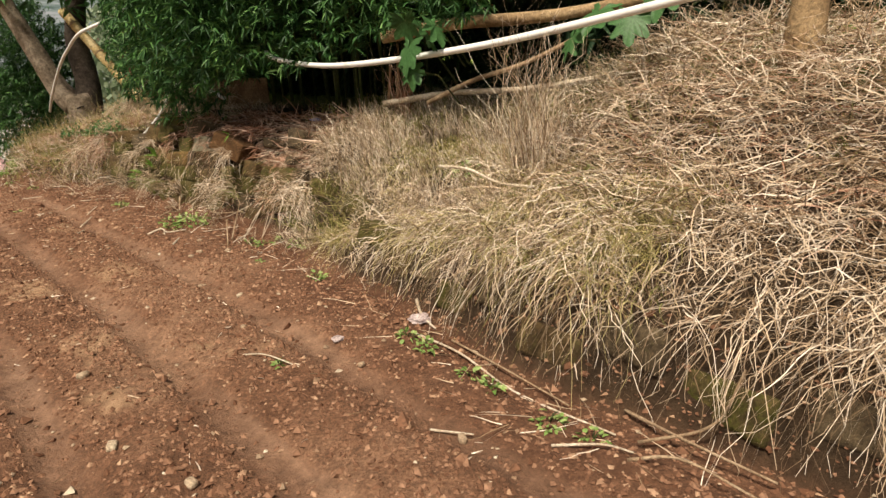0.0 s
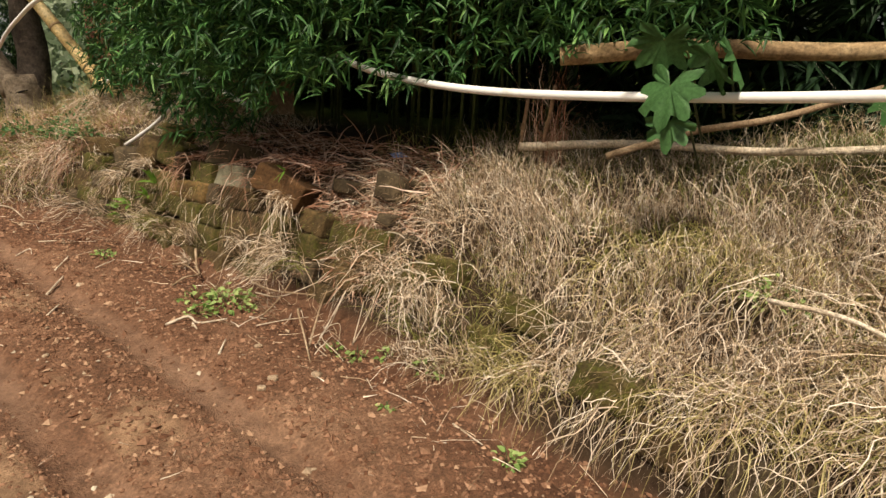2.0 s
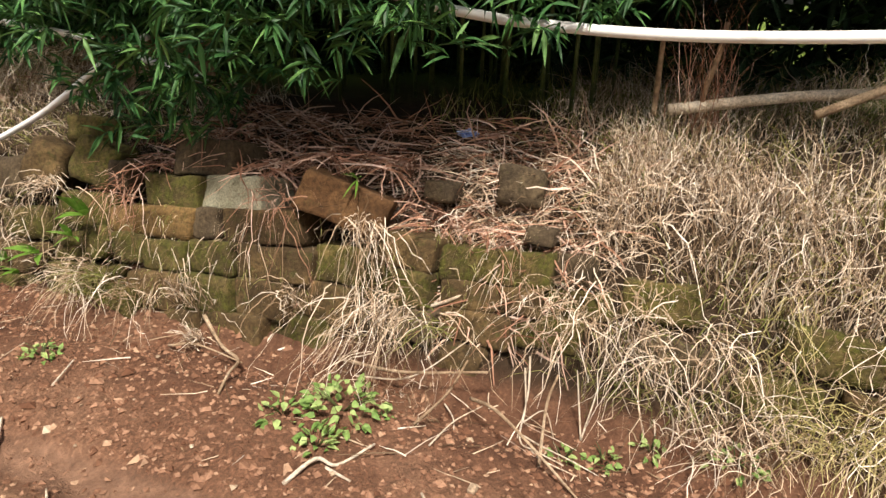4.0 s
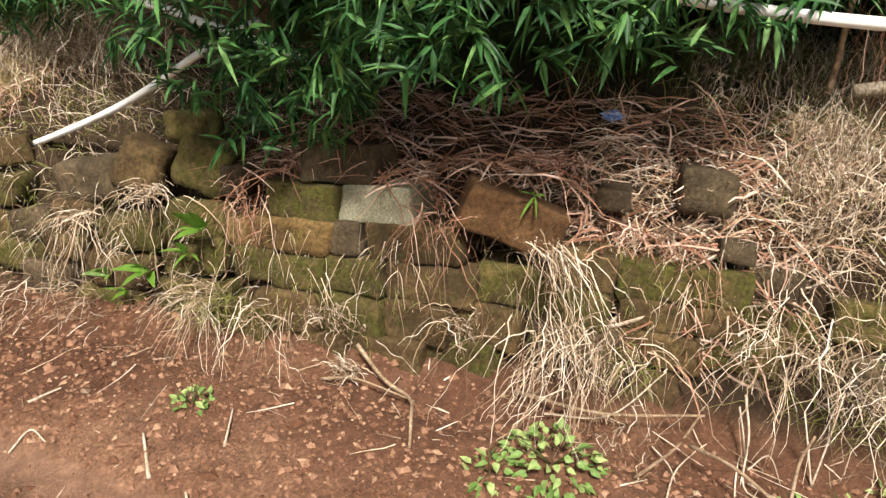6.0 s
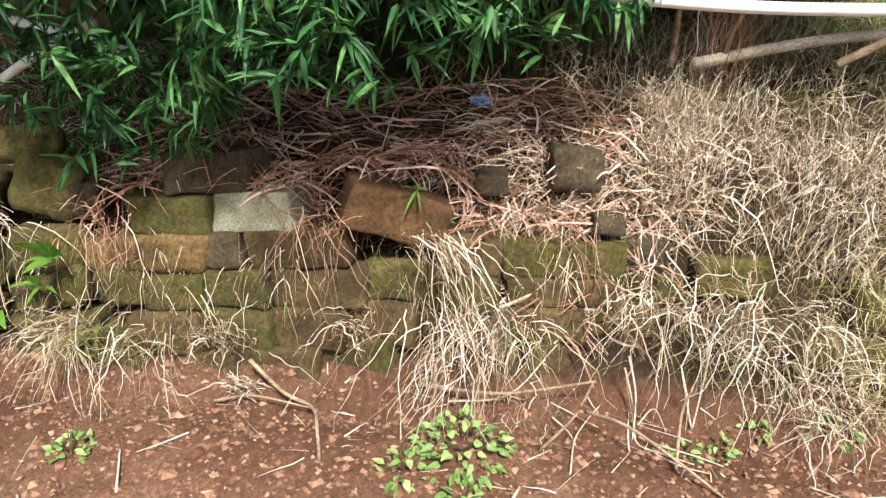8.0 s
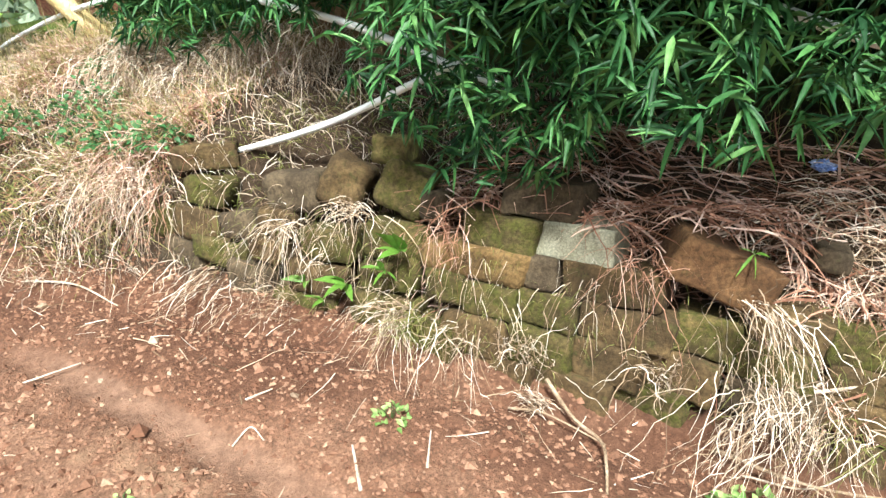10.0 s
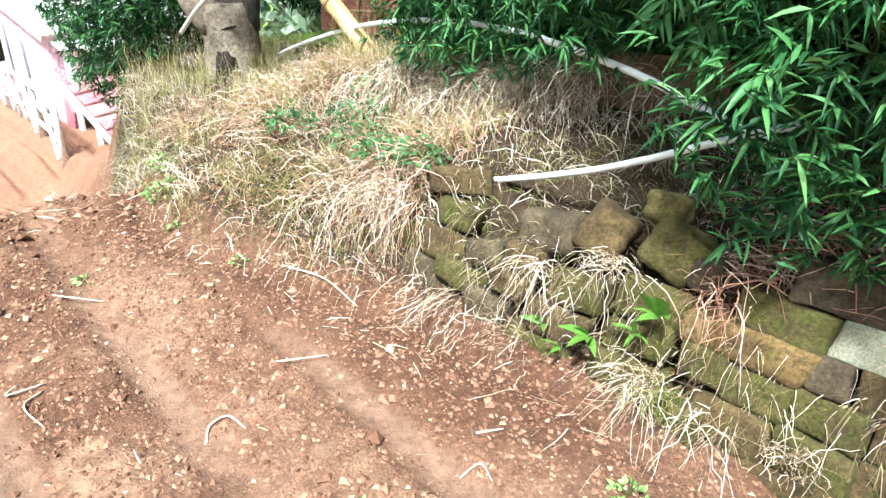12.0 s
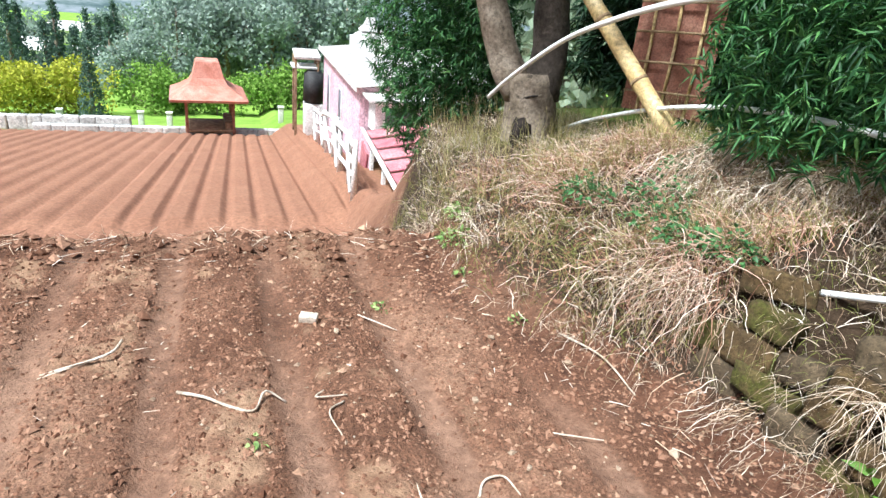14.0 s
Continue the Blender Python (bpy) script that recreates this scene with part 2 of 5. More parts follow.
# ---- mesh helpers ----
def mesh_object(name, verts, faces, mat, parent=None, label="", shade=True):
    me = bpy.data.meshes.new(name)
    me.from_pydata(verts, [], faces)
    me.materials.append(mat)
    if shade:
        me.polygons.foreach_set("use_smooth", [True] * len(me.polygons))
    ob = new(name, me)
    ob.parent = parent
    return tagged(ob, label)


def part(name, bm, mat, parent, label="", shade=True):
    me = bpy.data.meshes.new(name)
    bm.normal_update()
    bm.to_mesh(me)
    bm.free()
    me.materials.append(mat)
    if shade:
        me.polygons.foreach_set("use_smooth", [True] * len(me.polygons))
    ob = new(name, me)
    ob.parent = parent
    return tagged(ob, label)


def thing(name, s, v, z, label, category, group="", kind="", rz=0.0):
    e = new(name)
    e.empty_display_size = 0.1
    e.matrix_world = FR @ pose(-s, v, z, 0, 0, rz)
    return tagged(e, label, category, group, kind)


def box(bm, x0, x1, y0, y1, z0, z1, turn=None, bevel=0.0):
    r = bmesh.ops.create_cube(bm, size=1.0)
    m = Matrix.Translation(((x0 + x1) / 2, (y0 + y1) / 2, (z0 + z1) / 2)) @ (turn or Matrix()) @ Matrix.Diagonal((x1 - x0, y1 - y0, z1 - z0, 1))
    bmesh.ops.transform(bm, matrix=m, verts=r["verts"])
    if bevel:
        edges = list({e for v in r["verts"] for e in v.link_edges})
        bmesh.ops.bevel(bm, geom=edges, offset=bevel, segments=2, affect="EDGES", profile=0.6)
    return bm


def tube(points, radii, sides=10, wobble=0.0, rng=None):
    """A closed tube along points, with a radius at each."""
    bm = bmesh.new()
    pts = [Vector(p) for p in points]
    rings = []
    side = Vector((0.3, 0.2, 1)).normalized()
    for i, p in enumerate(pts):
        d = (pts[min(i + 1, len(pts) - 1)] - pts[max(i - 1, 0)]).normalized()
        if abs(d.dot(side)) > 0.95:
            side = Vector((1, 0.1, 0))
        a = d.cross(side).normalized()
        b = d.cross(a).normalized()
        ring = []
        for k in range(sides):
            an = 2 * math.pi * k / sides
            r = radii[i] * (1 + (wobble * noise.noise(p * 3 + Vector((math.cos(an), math.sin(an), 0)) * 1.3) if wobble else 0))
            ring.append(bm.verts.new(p + (a * math.cos(an) + b * math.sin(an)) * r))
        rings.append(ring)
    for r0, r1 in zip(rings, rings[1:]):
        for k in range(sides):
            bm.faces.new((r0[k], r0[(k + 1) % sides], r1[(k + 1) % sides], r1[k]))
    bm.faces.new(rings[0][::-1])
    bm.faces.new(rings[-1])
    bmesh.ops.recalc_face_normals(bm, faces=bm.faces)
    return bm


def spline(points, n):
    """n places on a smooth line through the points."""
    p = [Vector(q) for q in points]
    p = [2 * p[0] - p[1]] + p + [2 * p[-1] - p[-2]]
    out = []
    spans = len(p) - 3
    for i in range(n):
        f = i / (n - 1) * spans
        k = min(int(f), spans - 1)
        t = f - k
        a, b, c, d = p[k:k + 4]
        out.append(0.5 * ((2 * b) + (c - a) * t + (2 * a - 5 * b + 4 * c - d) * t * t + (3 * b - a - 3 * c + d) * t ** 3))
    return out


def ribbons(root, aim, length, width, sag, rng, segs=4, curl=0.25):
    """Tapered blades as numpy arrays: root (n,3), aim (n,3), length, width, sag (n). Returns verts and faces."""
    n = len(root)
    aim = aim / np.linalg.norm(aim, axis=1, keepdims=True)
    side = np.cross(aim, rng.normal(size=(n, 3)))
    side /= np.linalg.norm(side, axis=1, keepdims=True) + 1e-9
    bend = np.cross(side, aim) * rng.uniform(-curl, curl, (n, 1)) * 0.6
    verts = np.zeros((n, segs + 1, 2, 3))
    stray = np.zeros((n, 3))
    for k in range(segs + 1):
        stray = stray + rng.normal(size=(n, 3)) * (length * curl * 0.17 / segs)[:, None] * (k > 0)
        t = k / segs
        c = root + length[:, None] * (aim * t + bend * t * t * 1.0)
        c[:, 2] -= length * sag * t * t
        c += stray + side * (np.sin(t * 5 + rng.uniform(0, 6, n)) * length * curl * 0.10)[:, None] * t
        w = width * (1 - 0.75 * t ** 1.5) * 0.42
        verts[:, k, 0], verts[:, k, 1] = c - side * w[:, None], c + side * w[:, None]
    base = np.arange(n)[:, None] * (2 * (segs + 1)) + np.arange(segs)[None, :] * 2
    faces = np.stack((base, base + 1, base + 3, base + 2), -1).reshape(-1, 4)
    return verts.reshape(-1, 3), faces


def fast_mesh(name, verts, faces, mat, label="", category="", kind="stuff", parent=None, place=True):
    """Quads or triangles straight from arrays; places along the plot turned into the world."""
    v = np.array(verts, dtype=np.float64)
    if place:
        v = v @ np.array(FR.to_3x3()).T
    me = bpy.data.meshes.new(name)
    f = np.array(faces, dtype=np.int32)
    k = f.shape[1]
    me.vertices.add(len(v))
    me.vertices.foreach_set("co", v.astype(np.float32).ravel())
    me.loops.add(f.size)
    me.loops.foreach_set("vertex_index", f.ravel())
    me.polygons.add(len(f))
    me.polygons.foreach_set("loop_start", np.arange(0, f.size, k, dtype=np.int32))
    me.polygons.foreach_set("use_smooth", np.ones(len(f), dtype=bool))
    me.update(calc_edges=True)
    me.materials.append(mat)
    ob = new(name, me)
    ob.parent = parent
    return tagged(ob, label, category, "", kind)


def leaves(root, aim, length, width, rng, droop=0.25, fold=0.35):
    """Pointed leaves, folded along the middle: 8 vertices and 8 triangles each."""
    n = len(root)
    aim = aim / np.linalg.norm(aim, axis=1, keepdims=True)
    up = np.tile(np.array([[0, 0, 1.0]]), (n, 1)) + rng.normal(size=(n, 3)) * 0.45
    side = np.cross(aim, up)
    side /= np.linalg.norm(side, axis=1, keepdims=True) + 1e-9
    nrm = np.cross(side, aim)
    v = np.zeros((n, 8, 3))
    L, Wd = length[:, None], width[:, None]
    drop = np.zeros((n, 3))
    drop[:, 2] = -1

    def at(t, w, lift):
        return root + aim * L * t + drop * L * droop * t * t + side * Wd * w + nrm * Wd * lift
    v[:, 0] = at(0, 0, 0)
    v[:, 1], v[:, 2], v[:, 3] = at(0.28, -0.5, fold), at(0.28, 0, 0), at(0.28, 0.5, fold)
    v[:, 4], v[:, 5], v[:, 6] = at(0.62, -0.38, fold * 0.8), at(0.62, 0, 0), at(0.62, 0.38, fold * 0.8)
    v[:, 7] = at(1, 0, 0)
    tri = np.array([(0, 2, 1), (0, 3, 2), (1, 2, 5), (1, 5, 4), (2, 3, 6), (2, 6, 5), (4, 5, 7), (5, 6, 7)])
    f = (np.arange(n)[:, None, None] * 8 + tri[None]).reshape(-1, 3)
    return v.reshape(-1, 3), f


def flat_leaves(root, aim, length, width, rng):
    """Leaves of two triangles, for crowns far away."""
    n = len(root)
    aim = aim / np.linalg.norm(aim, axis=1, keepdims=True)
    side = np.cross(aim, rng.normal(size=(n, 3)))
    side /= np.linalg.norm(side, axis=1, keepdims=True) + 1e-9
    mid = root + aim * length[:, None] * 0.45
    v = np.stack((root, mid - side * width[:, None] / 2, root + aim * length[:, None], mid + side * width[:, None] / 2), 1)
    f = np.arange(n)[:, None, None] * 4 + np.array([(0, 1, 2), (0, 2, 3)])[None]
    return v.reshape(-1, 3), f.reshape(-1, 3)


# ---- ground ----
BASE_S = [-6.0, 0.3, 1.5, 2.7, 3.8, 5.3, 6.7, 7.7, 8.7, 9.4, 10.6, 14.0]
BASE_V = [2.55, 2.55, 2.50, 2.70, 2.70, 2.70, 2.56, 2.40, 2.03, 1.72, 1.74, 2.0]
CREST_S = [-60, 10.3, 10.7, 12.5, 16.0, 18.3, 40.0, 60.0, 100.0, 200.0, 400.0, 4000.0]
CREST_Z = [0.0, 0.0, -0.22, -1.75, -2.95, -3.1, -6.9, -10.3, -15.0, -20.0, -25.0, -25.0]
HEAP = ([0, 0.06, 0.14, 0.35, 1.1, 2.1, 3.5, 9], [0, 0.12, 0.36, 0.50, 0.74, 1.30, 1.6, 1.8])
WALL = ([0, 0.32, 0.58, 0.76, 1.3, 2.5, 9], [0, 0.05, 0.42, 0.62, 0.78, 0.85, 1.1])
SLOPE = ([0, 0.2, 0.6, 1.9, 2.5, 4.0, 9], [0, 0.12, 0.30, 0.72, 0.82, 1.0, 1.2])


def bank_base(s):
    return float(np.interp(s, BASE_S, BASE_V))


def bank_height(s, v):
    d = v - bank_base(s)
    if d <= 0:
        return 0.0
    a, b, c = (float(np.interp(d, *t)) for t in (HEAP, WALL, SLOPE))
    z = lerp(a, b, smooth(s, 1.8, 4.0))
    return lerp(z, c, smooth(s, 8.25, 9.3)) * (1 - 0.6 * smooth(s, 10.2, 12.2))


def furrows(s, v):
    """Ridges 0.58 m apart, following the bank's curve a little."""
    shift = float(np.interp(s, [0, 3.5, 9, 12], [1.35, 1.33, 1.04, 1.0]))
    ph = (v - shift) / 0.585
    f = abs(ph - round(ph)) * 2
    fade = smooth(bank_base(s) - v, 0.25, 0.7)
    return (-0.042 * (1 - smooth(f, 0.08, 0.50)) + 0.010 * smooth(f, 0.5, 1.0)) * fade


def field_rows(s, v):
    """Low flat beds with narrow furrows between them, and one path across."""
    f = abs((v / 0.62) % 1 - 0.5) * 2
    return 0.11 * smooth(1 - f, 0.0, 0.55) * (0.25 + 0.75 * smooth(abs(s - 31.0), 0.1, 0.5))


def ground_z(s, v, fine=True):
    p = Vector((s, v, 0))
    fall = float(np.interp(s - 3.6 * smooth(v, 1.7, 2.9), CREST_S, CREST_Z))
    z = fall - 0.10 * smooth(s, 6.5, 9.5)
    near = 1 - smooth(s, 11, 14)
    if near > 0:
        z += bank_height(s, v) * (1 - smooth(s, 13.5, 18))
        if v < 3.2:
            z += furrows(s, v) * (1 - smooth(s, 10.2, 10.6))
        z += near * (0.030 * noise.noise(p * 1.4) + 0.016 * noise.noise(p * 5.0))
        if fine and v < 4:
            z += 0.013 * noise.noise(p * 11) + 0.012 * noise.noise(p * 27) + 0.006 * noise.noise(p * 63)
        ditch = 1 - smooth(abs(v - bank_base(s) + 0.12), 0.0, 0.2)
        z -= 0.045 * ditch
        z += 0.05 * smooth(s, 9.7, 10.2) * (1 - smooth(s, 10.2, 10.6)) * (0.6 + noise.noise(p * 4))
    elif s > 18 and s < 39.5 and v < 3.2:
        z += field_rows(s, v)
    elif s > 14:
        z += bank_height(s, v) * (1 - smooth(s, 13.5, 18))
    return z


def build_ground():
    ss = np.concatenate((-np.geomspace(3000, 2.5, 22), np.arange(-2.3, 11.2, 0.03), np.arange(11.3, 18, 0.35), np.arange(18, 40, 0.4), np.geomspace(41, 4000, 30)))
    vv = np.concatenate((-np.geomspace(3000, 19, 16), np.arange(-18.91, -2.6, 0.1033), np.arange(-2.5, 4.2, 0.03), np.arange(4.3, 10, 0.3), np.geomspace(10.5, 3000, 22)))
    n, k = len(ss), len(vv)
    verts = np.zeros((n, k, 3))
    green, trod, dark, dry, moist, caps = (np.zeros((n, k)) for _ in range(6))
    for i, s in enumerate(ss):
        for j, v in enumerate(vv):
            s_, v_ = float(s), float(v)
            verts[i, j] = (-s_, v_, ground_z(s_, v_))
            if s_ < 14:
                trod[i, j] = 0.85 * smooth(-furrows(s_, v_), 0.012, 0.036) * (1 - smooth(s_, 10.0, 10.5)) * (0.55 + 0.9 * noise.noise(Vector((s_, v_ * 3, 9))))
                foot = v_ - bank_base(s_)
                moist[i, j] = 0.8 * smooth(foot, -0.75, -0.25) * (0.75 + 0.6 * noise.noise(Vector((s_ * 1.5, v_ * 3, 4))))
                if v_ > -3:
                    caps[i, j] = 0.8 * smooth(noise.noise(Vector((s_ * 2.2, v_ * 2.2, 21))) + 0.35 * noise.noise(Vector((s_ * 9, v_ * 9, 2))), 0.12, 0.40) * smooth(-foot, 0.7, 1.3) * smooth(furrows(s_, v_), -0.01, 0.005)
                # dark: bank earth under the straw, its shade painted into the soil
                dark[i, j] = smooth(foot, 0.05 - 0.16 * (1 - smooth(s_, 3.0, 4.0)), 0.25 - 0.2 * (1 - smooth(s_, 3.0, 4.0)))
            # dry: weight of the paler field tone, brighter light put into colour
            dry[i, j] = 0.75 * smooth(s_, 13, 18)
            far = smooth(s_, 40.0, 40.6) if v_ < 7 else smooth(s_, 12, 16)
            green[i, j] = max(far, smooth(v_ - bank_base(s_), 1.5, 3.0) * 0.5, smooth(-v_, 30, 40))
    idx = np.arange(n * k).reshape(n, k)
    faces = np.stack((idx[:-1, :-1], idx[:-1, 1:], idx[1:, 1:], idx[1:, :-1]), -1).reshape(-1, 4)
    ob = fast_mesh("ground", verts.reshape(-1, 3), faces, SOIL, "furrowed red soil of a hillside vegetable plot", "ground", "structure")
    for name, values in (("grassy", green), ("trodden", np.clip(trod, 0, 1)), ("shaded_earth", dark), ("field_light", dry), ("moist", np.clip(moist, 0, 1)), ("dry_caps", caps)):
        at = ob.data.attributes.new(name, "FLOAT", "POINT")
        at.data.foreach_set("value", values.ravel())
    return ob


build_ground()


# ---- stone retaining wall ----
def stone_mesh(w, d, h, seed, lump=0.12, rough=1.0):
    """A hewn block: flat faces, chipped and worn edges, pitted at two scales."""
    bm = bmesh.new()
    bmesh.ops.create_cube(bm, size=1.0)
    off = Vector((seed * 3.7, seed * 1.9, seed * 5.3))
    rng = random.Random(int(seed * 1000))
    for q in bm.verts:
        skew = Vector([rng.uniform(-1, 1) for _ in range(3)]) * (0.05 + 0.35 * lump)
        q.co = Vector(((q.co.x + skew.x * 0.5) * w, (q.co.y + skew.y * 0.3) * d, (q.co.z + skew.z * 0.35) * h))
    bmesh.ops.bevel(bm, geom=bm.edges[:], offset=min(w, d, h) * (0.07 + 0.55 * lump), segments=2, affect="EDGES", profile=0.6)
    bmesh.ops.subdivide_edges(bm, edges=[e for e in bm.edges if e.calc_length() > 0.05], cuts=5, use_grid_fill=True)
    bmesh.ops.triangulate(bm, faces=[f for f in bm.faces if len(f.verts) > 4])
    bm.normal_update()
    k = min(1.0, h / 0.14) * min(rough, 1.5)
    moves = [q.normal * k * (0.012 * noise.noise(q.co * 9 + off) + 0.007 * noise.noise(q.co * 24 + off) - 0.012 * max(0.0, noise.noise(q.co * 15 - off) - 0.25)) for q in bm.verts]
    for q, m in zip(bm.verts, moves):
        q.co += m
    return bm


wall = thing("retaining_wall", 6.0, 2.75, 0.0, "low dry-laid retaining wall of mossy brown stone blocks", "stone wall", "", "structure")


def stone(s, v, z, w, h, mat, tilt=0.0, turn=0.0, lump=0.12, d=0.26, label=""):
    """A block with the middle of its front face at s, v, z; tilt: in the face."""
    ob = part("stone", stone_mesh(w, d, h, random.random() * 9, lump, 2.0 if s > 6.65 else 1.0), mat, wall, label)
    ob.matrix_local = pose(6.0 - s, v - 2.75 + d / 2, z - 0.025, -14, tilt, turn)
    return ob


def face_v(s, z):
    return float(np.interp(s, [1.5, 3.0, 4.5, 5.2, 5.8, 6.7, 7.7, 8.3], [2.65, 2.92, 3.0, 2.85, 2.68, 2.60, 2.50, 2.50])) + 0.42 * max(z, 0)


B, D, M, O = STONE_BROWN, STONE_DARK, STONE_MOSS, STONE_OCHRE
BLOCKS = [
    (6.02, 0.57, 0.315, 0.155, CONCRETE, 5.4, 0.05), (6.20, 0.70, 0.345, 0.165, D, 4.8, 0.06), (6.34, 0.54, 0.35, 0.16, M, 5.5, 0.10),
    (6.43, 0.40, 0.50, 0.15, O, 6.1, 0.22), (6.13, 0.43, 0.15, 0.14, D, 6.1, 0.15), (5.85, 0.45, 0.40, 0.155, B, 4.4, 0.07),
    (6.54, 0.27, 0.20, 0.15, M, 6.6, 0.20), (6.32, 0.27, 0.25, 0.145, M, 6.7, 0.18), (6.07, 0.29, 0.27, 0.16, M, 6.7, 0.12),
    (5.75, 0.31, 0.37, 0.16, B, 3.4, 0.06), (5.47, 0.33, 0.24, 0.16, M, 1.3, 0.10), (6.35, 0.11, 0.32, 0.18, B, 7.4, 0.10),
    (6.05, 0.14, 0.28, 0.17, M, 7.5, 0.08), (5.77, 0.16, 0.28, 0.17, B, 4.0, 0.06), (5.51, 0.17, 0.28, 0.17, B, 1.4, 0.06),
    (5.20, 0.40, 0.27, 0.15, B, 2.1, 0.12), (4.83, 0.38, 0.50, 0.15, M, 3.2, 0.08), (4.50, 0.39, 0.18, 0.14, D, 6.5, 0.10),
    (4.84, 0.26, 0.45, 0.12, B, 3.4, 0.10), (4.48, 0.27, 0.28, 0.12, M, 7.6, 0.10), (5.22, 0.26, 0.30, 0.16, M, 2.2, 0.10),
    (4.87, 0.14, 0.31, 0.14, B, 3.7, 0.12), (4.57, 0.15, 0.29, 0.14, M, 5.5, 0.12), (5.18, 0.12, 0.34, 0.14, D, 2.7, 0.10),
    (7.20, 0.30, 0.35, 0.15, M, 5.9, 0.30), (6.85, 0.24, 0.33, 0.15, M, 6.3, 0.30), (7.23, 0.14, 0.37, 0.16, B, 6.5, 0.30),
    (6.84, 0.08, 0.38, 0.16, M, 7.0, 0.25), (7.28, -0.02, 0.43, 0.17, M, 8.0, 0.30), (6.86, 0.39, 0.33, 0.18, M, 5.6, 0.40),
    (6.72, 0.58, 0.13, 0.15, D, 4.9, 0.40), (8.03, 0.37, 0.28, 0.14, M, 2.0, 0.30), (8.04, 0.21, 0.36, 0.18, B, 4.0, 0.18),
    (7.47, 0.49, 0.35, 0.20, D, 8.0, 0.38), (7.51, 0.34, 0.27, 0.15, B, 0.0, 0.35), (7.20, 0.58, 0.27, 0.24, B, -28.0, 0.42),
    (6.88, 0.62, 0.30, 0.22, M, -14.0, 0.42), (6.97, 0.76, 0.22, 0.13, M, 6.0, 0.45), (7.84, 0.12, 0.40, 0.13, M, 4.0, 0.30),
    (7.74, 0.28, 0.23, 0.14, D, 0.0, 0.35), (7.55, 0.20, 0.24, 0.14, B, 0.0, 0.35), (7.62, 0.04, 0.30, 0.16, D, 3.0, 0.30),
    (8.10, 0.04, 0.34, 0.17, D, 5.0, 0.25), (8.30, 0.16, 0.26, 0.17, M, 5.0, 0.30), (6.55, 0.03, 0.26, 0.16, M, 6.0, 0.20),
    (6.2, -0.02, 0.34, 0.15, B, 6.0, 0.10), (5.9, 0.02, 0.34, 0.14, B, 5.0, 0.10), (5.6, 0.04, 0.30, 0.14, M, 4.0, 0.10),
]
for s, z, w, h, mat, tilt, lump in BLOCKS:
    if s < 6.65:
        s, z = s + 0.03, z - 0.012
    stone(s, face_v(s, z), z, w * (0.84 if s > 6.65 else 1.0), h, mat, -tilt + random.uniform(-1, 1) * (9 if s > 6.65 else 2.5), random.uniform(-5, 5) + (12 if s > 6.7 else 0), min(lump, 0.26), 0.2 if s > 6.65 else 0.26)
stone(5.53, 2.91, 0.585, 0.40, 0.185, STONE_RUST, 19, 16, 0.05, 0.26, "tilted red-brown block fallen forward")
stone(4.84, 3.28, 0.66, 0.21, 0.17, D, 3, 5, 0.25)
stone(5.18, 3.18, 0.62, 0.14, 0.09, D, 0, 5, 0.3)
stone(4.70, 3.14, 0.51, 0.12, 0.07, D, 0, 0, 0.3)
stone(4.90, 2.80, 0.05, 0.17, 0.13, B, 5, 0, 0.3, 0.16)
stone(8.20, 2.78, 0.49, 0.34, 0.14, B, -3, 40, 0.04, 0.26)
rng = np.random.default_rng(5)
# blocks that show in the gaps of the straw, towards the walk's start
for s, z, w, h, m in ((3.62, 0.28, 0.34, 0.16, M), (3.40, 0.12, 0.30, 0.15, B), (3.75, 0.10, 0.28, 0.15, M), (3.30, 0.30, 0.26, 0.15, D), (2.35, 0.20, 0.30, 0.17, D), (2.05, 0.10, 0.28, 0.16, M), (1.70, 0.24, 0.30, 0.17, D),
                      (1.35, 0.10, 0.32, 0.16, B), (0.95, 0.22, 0.30, 0.17, D), (0.55, 0.12, 0.34, 0.18, M), (0.15, 0.2, 0.3, 0.17, D), (2.70, 0.14, 0.28, 0.16, B), (3.0, 0.25, 0.3, 0.16, M), (4.2, 0.33, 0.3, 0.16, M), (4.1, 0.14, 0.3, 0.16, D)):
    stone(s, face_v(s, z) if s > 3.2 else bank_base(s) + 0.01 + 0.25 * z, z, w, h, m, float(rng.uniform(-5, 5)), float(rng.uniform(-6, 6)), 0.15)


# ---- dry straw and grass ----
def scatter(n, s0, s1, d0, d1, rng, lift=0.0, power=1.0):
    """Roots on the bank, d metres behind its foot; negative d: in front of it."""
    s = rng.uniform(s0, s1, n)
    d = d0 + (d1 - d0) * rng.uniform(0, 1, n) ** power
    v = np.array([bank_base(a) for a in s]) + d
    z = np.array([ground_z(float(a), float(b), False) for a, b in zip(s, v)])
    return np.stack((-s, v, z + rng.uniform(0, 1, n) * lift), 1)


def plot_scatter(n, s0, s1, v0, v1, rng, lift=0.0):
    s, v = rng.uniform(s0, s1, n), rng.uniform(v0, v1, n)
    z = np.array([ground_z(float(a), float(b)) for a, b in zip(s, v)])
    return np.stack((-s, v, z + lift), 1)


def bunch_gate(root, rng, scale, keep):
    """Leaves out roots by a noise field, so that the growth is in clumps."""
    f = np.array([noise.noise(Vector(r) * scale) for r in root.tolist()])
    return root[(f + rng.uniform(-0.25, 0.25, len(root))) > keep]


